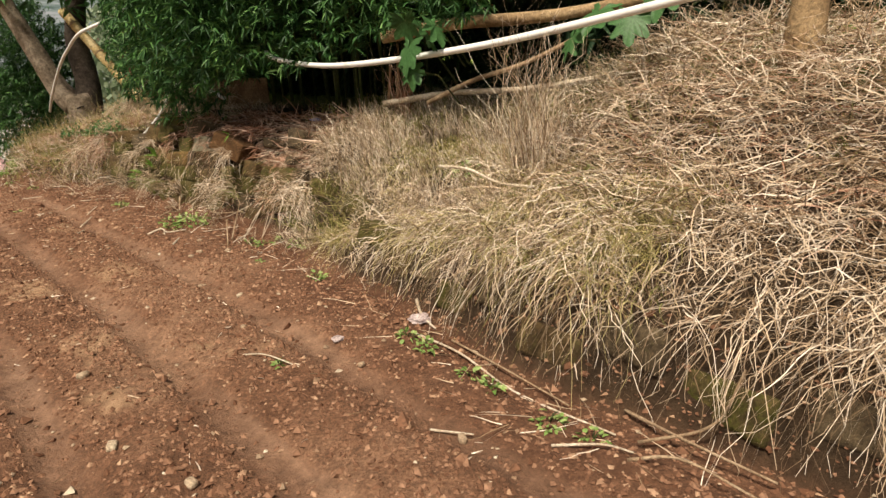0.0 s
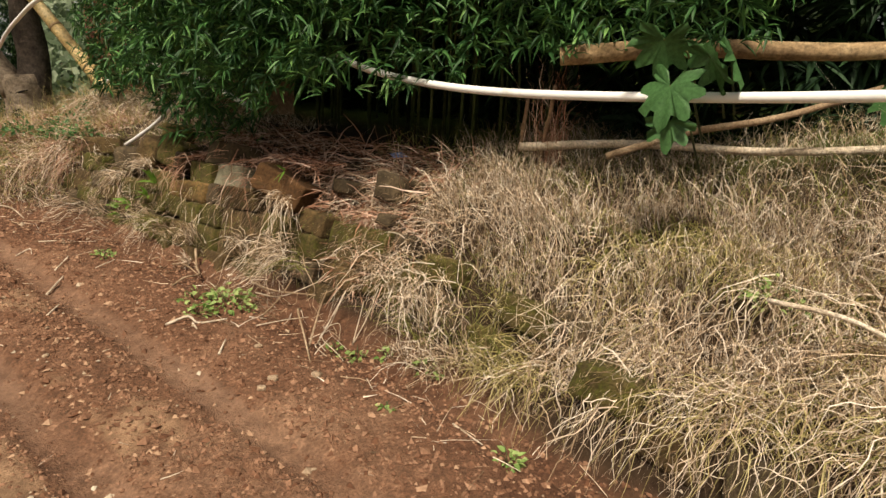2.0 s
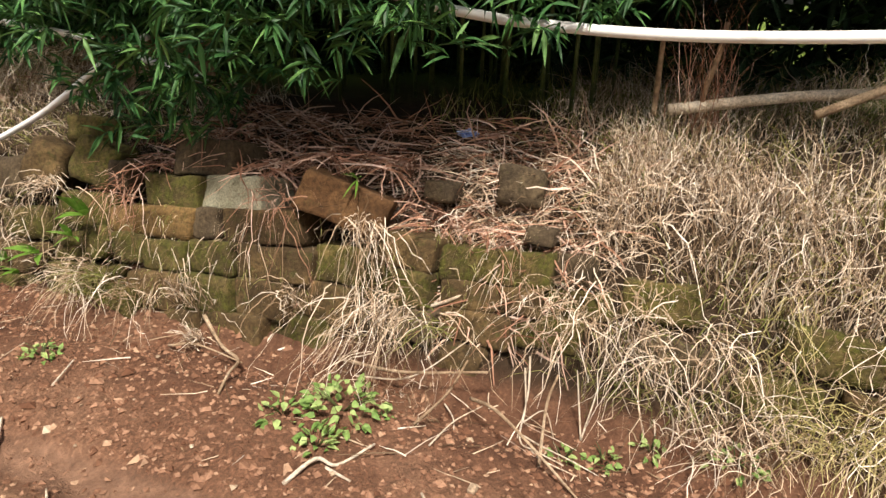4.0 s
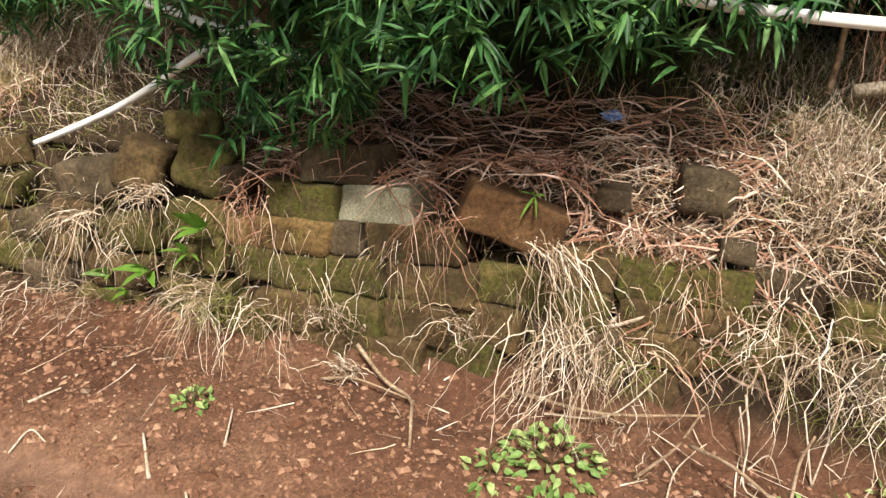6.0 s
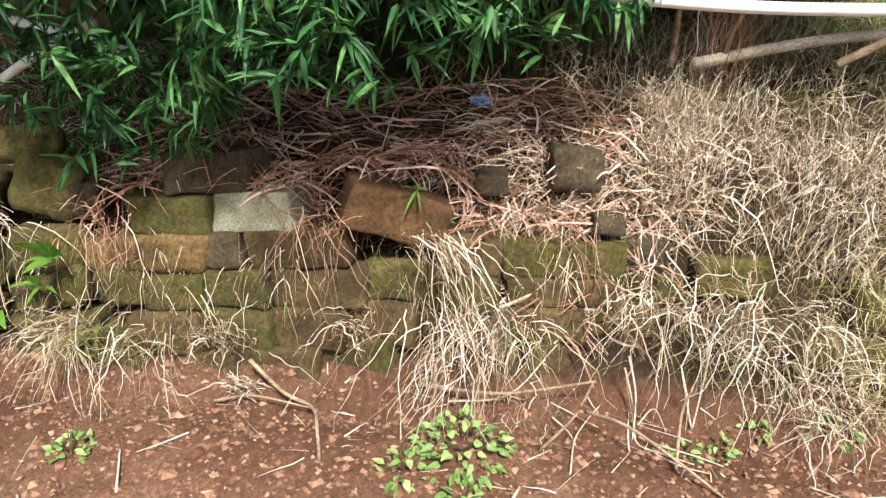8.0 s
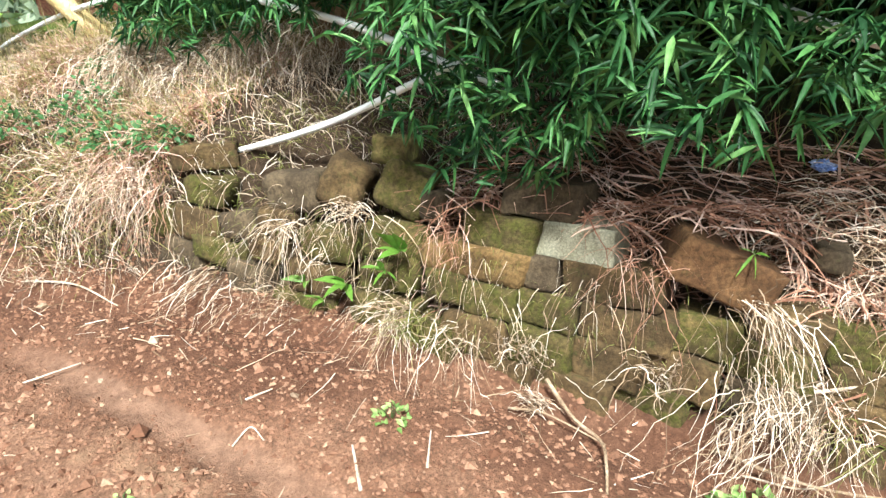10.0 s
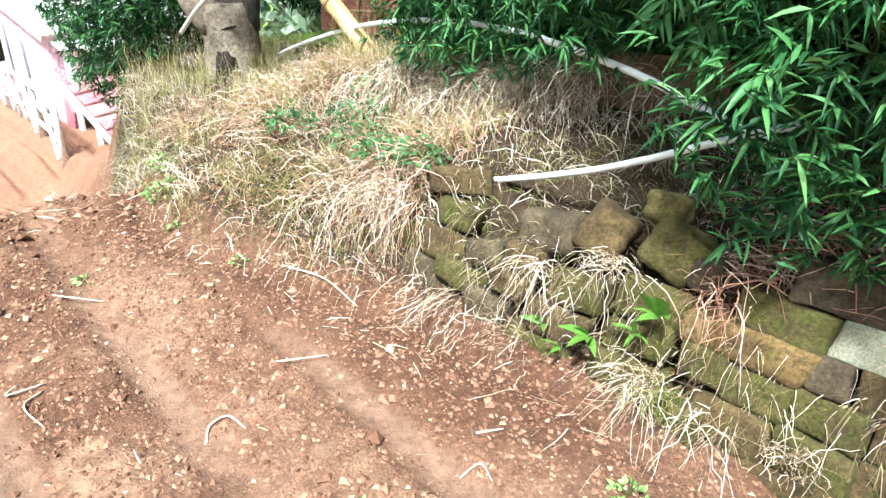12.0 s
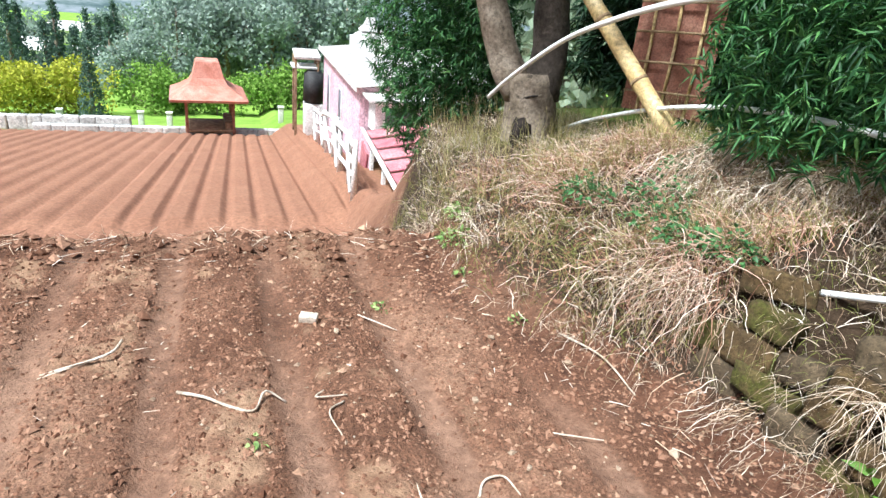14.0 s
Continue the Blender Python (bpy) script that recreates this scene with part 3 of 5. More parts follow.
def blades(name, root, aim, spread, length, width, sag, mat, label, seed, segs=4, curl=0.3):
    rng = np.random.default_rng(seed)
    n = len(root)
    lock = np.array([noise.noise_vector(Vector(r) * 6.5) for r in root.tolist()])
    a = np.tile(np.array([aim], dtype=float), (n, 1)) + (rng.normal(size=(n, 3)) * 0.85 + lock * 0.9) * np.array([spread])
    ln = rng.uniform(*length, n)
    v, f = ribbons(root, a, ln, rng.uniform(*width, n), rng.uniform(*sag, n), rng, segs, curl)
    return fast_mesh(name, v, f, mat, label, "dry grass" if mat in (STRAW, RED_STRAW, YELLOW_GRASS) else "grass")


R = np.random.default_rng(11)
# the heap of cut straw and its hanging fringe
blades("hanging_straw", bunch_gate(scatter(9500, -1.6, 3.4, 0.12, 0.55, R, 0.10), R, 4.2, 0.08), (0, -0.22, -0.02), (0.32, 0.14, 0.22), (0.18, 0.46), (0.003, 0.0068), (0.5, 1.0), STRAW, "pale dry straw hanging over the edge of the bank", 21, 8, 0.95)
blades("hanging_straw", bunch_gate(scatter(3000, -1.6, 3.5, 0.3, 0.85, R, 0.08), R, 3.2, -0.06), (0, -0.36, 0.2), (0.3, 0.22, 0.22), (0.2, 0.5), (0.003, 0.007), (0.8, 1.3), STRAW, "pale dry straw arching over the edge of the bank", 20, 7, 0.7)
blades("hanging_straw", bunch_gate(scatter(1700, -1.6, 3.6, 0.15, 0.45, R, 0.05), R, 3.2, -0.1), (0, -0.2, -0.05), (0.3, 0.15, 0.25), (0.12, 0.32), (0.003, 0.007), (0.5, 1.0), STRAW, "pale dry straw hanging over the edge of the bank", 22, 6, 0.8)
blades("straw_heap", scatter(11500, -1.8, 2.3, 0.5, 2.7, R, 0.16), (0, -0.15, 0.2), (0.8, 0.7, 0.28), (0.18, 0.46), (0.004, 0.009), (0.05, 0.45), STRAW, "heap of cut pale straw lying on the bank", 23, 6, 0.9)
blades("yellowing_grass", bunch_gate(scatter(6500, 1.0, 3.8, 0.12, 1.0, R), R, 2.4, -0.04), (0.0, -0.28, 0.6), (0.3, 0.25, 0.3), (0.2, 0.48), (0.003, 0.007), (0.5, 1.3), YELLOW_GRASS, "yellow-green grass drooping over the bank", 49, 6, 0.6)
blades("reddish_straw_heap", scatter(1300, -1.2, 2.0, 0.7, 2.5, R, 0.12), (0, 0, 0.12), (0.8, 0.7, 0.18), (0.2, 0.5), (0.004, 0.009), (0.05, 0.3), RED_STRAW, "reddish dry stalks strewn over the straw heap", 24, 6, 0.8)
# standing and leaning dry grass
blades("dry_grass", bunch_gate(scatter(10500, 2.0, 4.55, 0.3, 1.25, R), R, 3.0, -0.06), (0.0, -0.14, 0.9), (0.18, 0.18, 0.2), (0.2, 0.48), (0.003, 0.0062), (0.3, 1.1), STRAW, "tall dry grass leaning over the bank", 25, 6, 0.65)
blades("dry_grass", bunch_gate(scatter(1100, 1.9, 4.2, 0.05, 0.4, R), R, 3.0, 0.0), (0.0, -0.22, 0.6), (0.3, 0.2, 0.3), (0.15, 0.34), (0.003, 0.007), (0.4, 1.0), STRAW, "dry grass at the foot of the bank", 26, 6, 0.7)
blades("green_grass", bunch_gate(scatter(4200, 0.6, 4.6, 0.15, 1.6, R), R, 1.8, 0.0), (0.0, -0.3, 0.8), (0.35, 0.3, 0.3), (0.16, 0.40), (0.003, 0.007), (0.3, 1.0), GRASS, "olive green grass among the straw", 27, 5, 0.4)
blades("dry_grass", scatter(3600, 1.8, 5.0, 1.1, 2.9, R), (0.0, -0.15, 0.9), (0.35, 0.3, 0.25), (0.2, 0.48), (0.003, 0.006), (0.3, 0.9), STRAW, "dry grass on top of the bank", 28, 6, 0.75)
blades("green_grass", scatter(1700, 1.5, 5.6, 1.1, 3.0, R), (0.0, -0.15, 0.9), (0.35, 0.3, 0.25), (0.18, 0.42), (0.003, 0.007), (0.3, 0.9), GRASS, "olive green grass on top of the bank", 29, 5, 0.45)
blades("reddish_straw", scatter(1500, 4.5, 6.7, 0.42, 1.25, R, 0.05), (0, -0.2, 0.15), (0.8, 0.6, 0.2), (0.12, 0.34), (0.005, 0.015), (0.05, 0.35), RED_STRAW, "reddish dry bamboo sheaths lying on the wall", 30, 4, 0.4)
blades("dry_straw", scatter(1000, 4.1, 5.3, 0.52, 1.05, R, 0.05), (0, -0.2, 0.25), (0.7, 0.5, 0.25), (0.15, 0.4), (0.0035, 0.007), (0.3, 0.9), STRAW, "pale straw spilling over the stone wall", 31, 7, 0.8)
blades("dry_grass", bunch_gate(scatter(500, 3.7, 4.4, 0.0, 0.45, R), R, 3.0, 0.05), (0, -0.4, 0.6), (0.4, 0.3, 0.3), (0.2, 0.45), (0.003, 0.006), (0.4, 1.0), STRAW, "dry grass before the stone wall", 32, 6, 0.7)
# the slope towards the tree
blades("dry_grass", bunch_gate(scatter(14500, 8.15, 13.2, -0.02, 2.5, R), R, 3.4, 0.03), (0.05, -0.25, 0.75), (0.4, 0.35, 0.3), (0.18, 0.50), (0.003, 0.007), (0.4, 1.3), STRAW, "tangled dry grass on the slope", 33, 6, 0.75)
blades("green_grass", bunch_gate(scatter(7600, 8.3, 13.4, 0.0, 2.6, R), R, 1.4, -0.10), (0.05, -0.3, 0.8), (0.4, 0.35, 0.3), (0.15, 0.40), (0.003, 0.007), (0.3, 1.0), GRASS, "yellow-green grass on the slope", 34, 5, 0.4)
blades("reddish_straw", bunch_gate(scatter(5600, 8.3, 11.0, 0.4, 2.1, R, 0.08), R, 2.2, 0.0), (0, -0.4, 0.3), (0.6, 0.5, 0.3), (0.2, 0.5), (0.004, 0.009), (0.3, 1.0), RED_STRAW, "reddish dead vines trailing on the slope", 35, 7, 0.9)
blades("tall_dry_grass", bunch_gate(scatter(2600, 10.0, 13.6, 0.15, 2.2, R), R, 2.0, -0.05), (0.0, -0.05, 1.0), (0.16, 0.16, 0.12), (0.28, 0.62), (0.003, 0.006), (0.05, 0.45), YELLOW_GRASS, "tall yellowing grass before the old tree", 46, 6, 0.4)
blades("tall_dry_grass", bunch_gate(scatter(4200, 8.3, 10.6, 0.3, 2.0, R), R, 2.2, -0.05), (0.0, -0.15, 0.9), (0.25, 0.2, 0.2), (0.22, 0.48), (0.003, 0.006), (0.2, 0.8), YELLOW_GRASS, "tall yellowing grass on the slope", 47, 6, 0.5)
blades("straw_litter", plot_scatter(420, 9.85, 10.5, -2.2, 1.7, R, 0.02), (0, 0, 0.08), (0.8, 0.8, 0.1), (0.04, 0.18), (0.003, 0.008), (0.0, 0.1), STRAW, "straw caught along the edge of the terrace", 48, 4, 0.3)
curtain = scatter(3200, 7.7, 9.6, 1.35, 1.75, R)
curtain[:, 2] += R.uniform(0.1, 0.32, len(curtain))
blades("hanging_straw", bunch_gate(curtain, R, 4.0, -0.1), (0, -0.25, 0.1), (0.25, 0.2, 0.3), (0.2, 0.45), (0.003, 0.007), (0.8, 1.3), STRAW, "curtain of dead grass hanging below the bamboo", 36, 7, 0.8)
blades("dry_grass", scatter(1500, 6.6, 8.2, 0.5, 1.7, R), (0, -0.3, 0.7), (0.4, 0.35, 0.3), (0.12, 0.3), (0.003, 0.006), (0.3, 1.0), STRAW, "short dry grass above the wall", 37, 4, 0.4)
blades("green_grass", scatter(900, 6.6, 8.2, 0.35, 1.2, R), (0, -0.3, 0.7), (0.4, 0.35, 0.3), (0.08, 0.22), (0.003, 0.006), (0.3, 1.0), GRASS, "short green grass above the wall", 38, 4, 0.4)


ts = R.uniform(4.45, 6.7, 900)
tz = np.interp(ts, [4.4, 5.2, 5.35, 5.7, 5.85, 6.05, 6.12, 6.38, 6.46, 6.7], [0.47, 0.47, 0.70, 0.72, 0.65, 0.65, 0.79, 0.79, 0.62, 0.60])
tv = np.array([face_v(float(a), float(b)) for a, b in zip(ts, tz)]) + 0.30 * R.uniform(0.0, 1, 900) ** 0.8
litter = bunch_gate(np.stack((-ts, tv, tz + R.uniform(0.0, 0.035, 900)), 1), R, 4.0, -0.08)
blades("reddish_straw", litter, (0, -0.35, 0.02), (0.8, 0.35, 0.12), (0.08, 0.28), (0.004, 0.014), (0.1, 0.5), RED_STRAW, "pinkish dry sheaths littering the top of the wall", 39, 4, 0.35)
edge = scatter(900, 4.6, 6.75, 0.30, 0.62, R, 0.10)
blades("reddish_straw", edge, (0, -0.35, 0.1), (0.7, 0.35, 0.22), (0.10, 0.30), (0.005, 0.016), (0.1, 0.5), RED_STRAW, "pinkish dry sheaths spilling over the wall's edge", 42, 4, 0.4)
edge = scatter(500, 4.4, 5.5, 0.42, 0.75, R, 0.08)
blades("dry_straw", edge, (0, -0.35, 0.1), (0.7, 0.35, 0.22), (0.12, 0.34), (0.004, 0.009), (0.3, 0.9), STRAW, "pale straw spilling over the wall's edge", 43, 6, 0.7)
js = R.uniform(4.4, 8.2, 1500)
jz = R.uniform(0.0, 0.5, 1500)
joints = np.stack((-js, np.array([face_v(float(a), float(b)) for a, b in zip(js, jz)]) + 0.015, jz), 1)
blades("wall_moss_grass", bunch_gate(joints, R, 5.0, -0.02), (0, -0.5, 0.1), (0.5, 0.3, 0.5), (0.03, 0.09), (0.002, 0.005), (0.4, 1.0), GRASS, "short moss and grass sprouting from the wall's joints", 44, 3, 0.4)
blades("wall_straw", bunch_gate(joints, R, 4.0, 0.05), (0, -0.5, 0.1), (0.5, 0.3, 0.4), (0.06, 0.2), (0.002, 0.005), (0.6, 1.2), STRAW, "thin dry stems hanging from the wall's joints", 45, 4, 0.4)


def tuft(s, v, z, n, aim, length, sag, seed, mat=STRAW, spread=0.06, label="tuft of bleached dry grass hanging on the wall", fan=0.35):
    rng = np.random.default_rng(seed)
    n = int(n * 1.35)
    root = np.stack((-s + rng.normal(size=n) * spread, v + rng.normal(size=n) * spread * 0.4, z + rng.normal(size=n) * spread * 0.5), 1)
    return blades("grass_tuft", root, aim, (fan * 0.75, 0.15, 0.2), length, (0.0028, 0.006), sag, mat, label, seed, 7, 0.75)


tuft(5.16, 2.76, 0.27, 130, (0.04, -0.42, 0.25), (0.2, 0.40), (0.7, 1.1), 50, STRAW, 0.11)
tuft(5.28, 2.70, 0.12, 30, (0.0, -0.7, 0.5), (0.2, 0.4), (0.5, 1.0), 51)
tuft(6.70, 2.60, 0.16, 90, (-0.02, -0.4, 0.35), (0.18, 0.38), (0.6, 1.1), 52)
tuft(6.45, 2.62, 0.10, 36, (0.25, -0.5, 0.5), (0.2, 0.42), (0.5, 1.0), 53)
tuft(6.60, 2.80, 0.53, 50, (0, -0.45, 0.1), (0.12, 0.22), (0.6, 1.2), 54, RED_STRAW, 0.07, fan=0.8)
tuft(7.40, 2.66, 0.36, 70, (0, -0.25, 0.1), (0.18, 0.36), (0.8, 1.2), 55)
tuft(7.05, 2.74, 0.50, 70, (0, -0.25, 0.25), (0.14, 0.30), (0.8, 1.2), 56)
tuft(7.35, 2.50, 0.04, 60, (0.1, -0.5, 0.5), (0.12, 0.28), (0.3, 0.7), 57, STRAW, 0.12)
tuft(7.75, 2.40, 0.04, 90, (0.2, -0.7, 0.3), (0.12, 0.32), (0.3, 0.7), 58, STRAW, 0.14)
tuft(8.42, 2.58, 0.40, 95, (0.0, -0.22, 0.0), (0.2, 0.46), (0.6, 1.0), 59, STRAW, 0.13)
tuft(8.55, 2.60, 0.42, 80, (0.0, -0.25, 0.05), (0.2, 0.5), (0.6, 1.1), 73, RED_STRAW, 0.16, "reddish dead stems trailing over the wall's end", 0.6)
tuft(8.7, 2.42, 0.34, 110, (0.0, -0.22, 0.1), (0.2, 0.44), (0.7, 1.1), 60, STRAW, 0.15)
tuft(5.62, 2.74, 0.20, 50, (0.1, -0.3, 0.5), (0.12, 0.28), (0.4, 0.9), 61)
tuft(6.12, 2.66, 0.12, 60, (0.1, -0.3, 0.8), (0.12, 0.3), (0.3, 0.9), 62)
tuft(5.35, 2.86, 0.55, 70, (0.3, -0.5, 0.1), (0.15, 0.35), (0.5, 1.0), 63)
tuft(5.78, 2.86, 0.60, 34, (0.1, -0.35, 0.05), (0.12, 0.30), (0.6, 1.0), 64, RED_STRAW, 0.07, fan=0.7)
tuft(4.42, 2.90, 0.36, 70, (0.0, -0.35, 0.3), (0.2, 0.42), (0.7, 1.1), 65, STRAW, 0.15)
tuft(4.05, 2.88, 0.32, 130, (0.0, -0.3, 0.4), (0.2, 0.42), (0.8, 1.2), 66, STRAW, 0.16)
tuft(4.95, 2.60, 0.0, 22, (0.0, -0.3, 0.8), (0.15, 0.32), (0.2, 0.8), 67, STRAW, 0.12)
tuft(6.58, 2.56, 0.05, 26, (0.05, -0.3, 0.9), (0.2, 0.32), (0.2, 0.6), 68, GRASS, 0.03, "green grass blades at the wall's foot", 0.2)
tuft(6.62, 2.62, 0.15, 18, (0.0, -0.5, 0.5), (0.2, 0.35), (0.3, 0.8), 69, GRASS, 0.03, "green grass blades at the wall's foot", 0.2)
tuft(4.95, 2.74, 0.24, 16, (-0.2, -0.5, 0.6), (0.2, 0.3), (0.6, 1.1), 70, GRASS, 0.05, "green grass blades on the wall", 0.3)
tuft(2.05, 3.30, 0.62, 120, (0.0, -0.05, 1.0), (0.7, 1.15), (0.02, 0.3), 71, STRAW, 0.10, "tall clump of dry yellow stalks", 0.13)
tuft(4.2, 4.05, 0.85, 60, (0.0, -0.05, 1.0), (0.4, 0.75), (0.0, 0.3), 72, RED_STRAW, 0.08, "dead brown banana sheaths", 0.12)
blades("straw_litter", scatter(420, -1.5, 8.6, -0.45, 0.05, R, 0.015), (0, 0, 0.05), (0.8, 0.6, 0.06), (0.05, 0.26), (0.003, 0.007), (0.0, 0.06), STRAW, "straw litter along the foot of the bank", 40, 4, 0.25)


blades("straw_litter", plot_scatter(800, -0.8, 10.4, -1.5, 2.6, R, 0.006), (0, 0, 0.02), (0.8, 0.8, 0.02), (0.02, 0.08), (0.003, 0.008), (0.0, 0.02), STRAW, "bits of straw strewn over the soil", 41, 3, 0.25)


# ---- clods and pebbles ----
def lumps(name, root, size, mat, label, category, seed, flat=0.7):
    """Small irregular eight-faced lumps."""
    rng = np.random.default_rng(seed)
    n = len(root)
    d = np.array([(1, 0, 0), (-1, 0, 0), (0, 1, 0), (0, -1, 0), (0, 0, 1), (0, 0, -1)], dtype=float)
    v = d[None] * rng.uniform(0.6, 1.35, (n, 6, 1)) + rng.normal(size=(n, 6, 3)) * 0.22
    v *= size[:, None, None]
    v[:, :, 2] *= flat
    v += root[:, None, :]
    t = np.array([(0, 2, 4), (2, 1, 4), (1, 3, 4), (3, 0, 4), (2, 0, 5), (1, 2, 5), (3, 1, 5), (0, 3, 5)])
    f = (np.arange(n)[:, None, None] * 6 + t[None]).reshape(-1, 3)
    ob = fast_mesh(name, v.reshape(-1, 3), f, mat, label, category)
    ob.data.polygons.foreach_set("use_smooth", np.zeros(len(f), dtype=bool))
    return ob


def off_furrow(root):
    """Keeps the crumbs on the ridges; the furrows are trodden smooth."""
    f = np.array([furrows(-a, b) for a, b, c in root.tolist()])
    return root[(f > -0.02) | (R.uniform(0, 1, len(f)) < 0.25)]


c = off_furrow(plot_scatter(100000, -0.8, 10.6, -2.2, 2.7, R))
lumps("soil_clods", c, R.gamma(2.0, 0.0028, len(c)) + 0.003, CLOD, "crumbs of red-brown soil on the ridges", "soil clods", 81)
c = off_furrow(plot_scatter(15000, -0.8, 10.6, -2.2, 2.6, R))
lumps("large_clods", c, R.gamma(2.5, 0.0023, len(c)) + 0.005, CLOD, "larger clods of red-brown soil", "soil clods", 82)
c = plot_scatter(260, 9.9, 10.6, -2.2, 1.7, R, 0.01)
lumps("edge_clods", c, R.uniform(0.015, 0.045, len(c)), CLOD, "clods heaped along the edge of the terrace", "soil clods", 84)
c = plot_scatter(900, -0.8, 10.4, -2.0, 2.6, R, 0.003)
lumps("pebbles", c, R.gamma(2.0, 0.0028, len(c)) + 0.004, PEBBLE, "pale pebbles scattered over the soil", "pebbles", 83)


# ---- bamboo ----
def sprays(centres, rng, per=(5, 9), length=(0.075, 0.14), width=(0.013, 0.022), out=(0, -0.5, -0.25)):
    """Fans of pointed leaves at the ends of twigs."""
    roots, aims = [], []
    for c in centres:
        k = int(rng.integers(*per))
        main = np.array(out) + rng.normal(size=3) * np.array((0.7, 0.5, 0.4))
        main /= np.linalg.norm(main)
        for i in range(k):
            roots.append(c - main * rng.uniform(0, 0.09))
            aims.append(main + rng.normal(size=3) * np.array((0.85, 0.6, 0.55)))
    roots, aims = np.array(roots), np.array(aims)
    n = len(roots)
    return leaves(roots, aims, rng.uniform(*length, n), rng.uniform(*width, n), rng, 0.22)


def canopy(n, rng, inside, lo, hi):
    """Random places in a box for which inside(s, v, z) holds."""
    out = []
    while len(out) < n:
        p = rng.uniform(lo, hi)
        if inside(*p):
            out.append((-p[0], p[1], p[2]))
    return np.array(out)


def culms(bamboo, feet, rng, reach, radius, mat, name="culm"):
    for s, v, z, lean_s, lean_v, h in feet:
        pts = [(-s + lean_s * t * t, v + lean_v * t * t, z + h * t) for t in np.linspace(0, 1, 9)]
        bm = tube([FR @ Vector(p) for p in pts], [radius * (1 - 0.6 * t) for t in np.linspace(0, 1, 9)], 7)
        part(name, bm, mat, bamboo)


def bamboo_thing(label, place, front, inner, inside, lo, hi, seed, feet, dense_out=(0, -0.5, -0.12), top=None):
    """A clump: culms, and a crown in leaf fans, denser where it faces the plot; top: unseen leaves added for shade."""
    rng = np.random.default_rng(seed)
    e = new("bamboo")
    tagged(e, label, "bamboo")
    e.location = W(*place)
    culms(e, feet, rng, 1.0, 0.012, GREEN_CULM)
    c = canopy(front + inner, rng, inside, lo, hi)
    v, f = sprays(c, rng, out=dense_out)
    fast_mesh("crown", v, f, BAMBOO_LEAF, "", "", "", e)
    # leaf mass above the view, added only to darken the clump's inside
    if top:
        c = canopy(top[0], rng, lambda s, v, z: noise.noise(Vector((s, v, z)) * 0.9) > -0.25, top[1], top[2])
        v, f = sprays(c, rng, (6, 10), (0.12, 0.22), (0.024, 0.04), dense_out)
        fast_mesh("unseen_shade_crown", v, f, BAMBOO_LEAF, "", "", "", e)
    inv = Matrix.Translation(-e.location)
    for ch in e.children:
        ch.data.transform(inv)
    return e


LOW_S, LOW_Z = [3.0, 4.3, 4.8, 5.3, 5.8, 6.1, 6.35, 6.6, 6.9, 7.2, 8.4], [1.6, 1.42, 1.25, 1.16, 1.00, 0.87, 0.72, 0.74, 0.92, 1.12, 1.55]


def main_clump(s, v, z):
    lip = max(2.42, 2.88 - 0.95 * max(0.0, z - 0.72)) + 0.10 * abs(s - 6.2) + 0.9 * smooth(-s, -5.4, -4.3)
    low = float(np.interp(s, LOW_S, LOW_Z)) + 0.42 * max(0.0, v - lip - 0.25) + 0.40 * max(0.0, 2.9 - v) + 0.10 * noise.noise(Vector((s * 4, v * 3, 0)))
    if s > 6.75 + 0.5 * max(0.0, z - 0.85) + 0.12 * noise.noise(Vector((z * 4, v * 3, 5))):
        return False
    edge = lip + 0.16 * noise.noise(Vector((s * 2.2, z * 2.2, 3)))
    return v > edge and z > low and (v < edge + 0.5 or z > 1.9 or random.random() < 0.3)


def main_feet(rng):
    return [(rng.uniform(4.6, 7.0), rng.uniform(3.9, 4.9), 0.85, rng.uniform(-0.8, 0.8), rng.uniform(-1.5, -0.2), rng.uniform(1.8, 4.2)) for _ in range(34)]


random.seed(3)
bamboo_thing("dense dark green bamboo clump overhanging the stone wall", (5.9, 4.3, 0.85), 9200, 3800, main_clump, (3.0, 2.3, 0.6), (8.3, 6.0, 3.2), 91, main_feet(np.random.default_rng(4)), top=(1700, (3.4, 3.7, 3.0), (8.0, 6.3, 5.0)))


def mid_clump(s, v, z):
    low = 0.94 + 0.20 * smooth(-s, -8.5, -8.1) + 0.2 * smooth(s, 9.8, 10.4) + 0.12 * noise.noise(Vector((s * 3, v * 3, 1)))
    return z > low and v > 3.05 + 1.1 * smooth(s, 9.4, 10.2) + 0.15 * noise.noise(Vector((s * 3, z * 3, 2)))


bamboo_thing("green bamboo clump above the grassy slope", (8.9, 4.5, 1.0), 4400, 900, mid_clump, (7.65, 2.9, 0.9), (10.6, 5.6, 2.6), 92,
             [(8.4 + 0.17 * i, 4.4, 0.9, 0.3 * math.sin(i), -0.5, 1.5) for i in range(8)])


def far_clump(s, v, z):
    a = ((s - 14.5) / 1.2) ** 2 + ((v - 2.95) / 1.0) ** 2 + ((z - 0.95) / 1.75) ** 2
    return a < 1 + 0.35 * noise.noise(Vector((s, v, z)) * 2)


bamboo_thing("leafy bamboo clump beside the old tree", (14.4, 3.1, -0.4), 3600, 1200, far_clump, (13.0, 1.7, -0.9), (16.0, 4.4, 3.0), 93,
             [(14.0 + 0.1 * i, 3.1, -0.5, 0.2 * math.sin(i * 2), 0.1 * math.cos(i), 2.0) for i in range(8)])


def hedge_body(s, v, z):
    return z < 2.6 + 0.4 * noise.noise(Vector((s, v, 0))) and v > 5.3 + 0.25 * noise.noise(Vector((s * 1.5, z * 1.5, 7)))


# thicket whose leaf colour carries the shade under the bamboo
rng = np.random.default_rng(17)
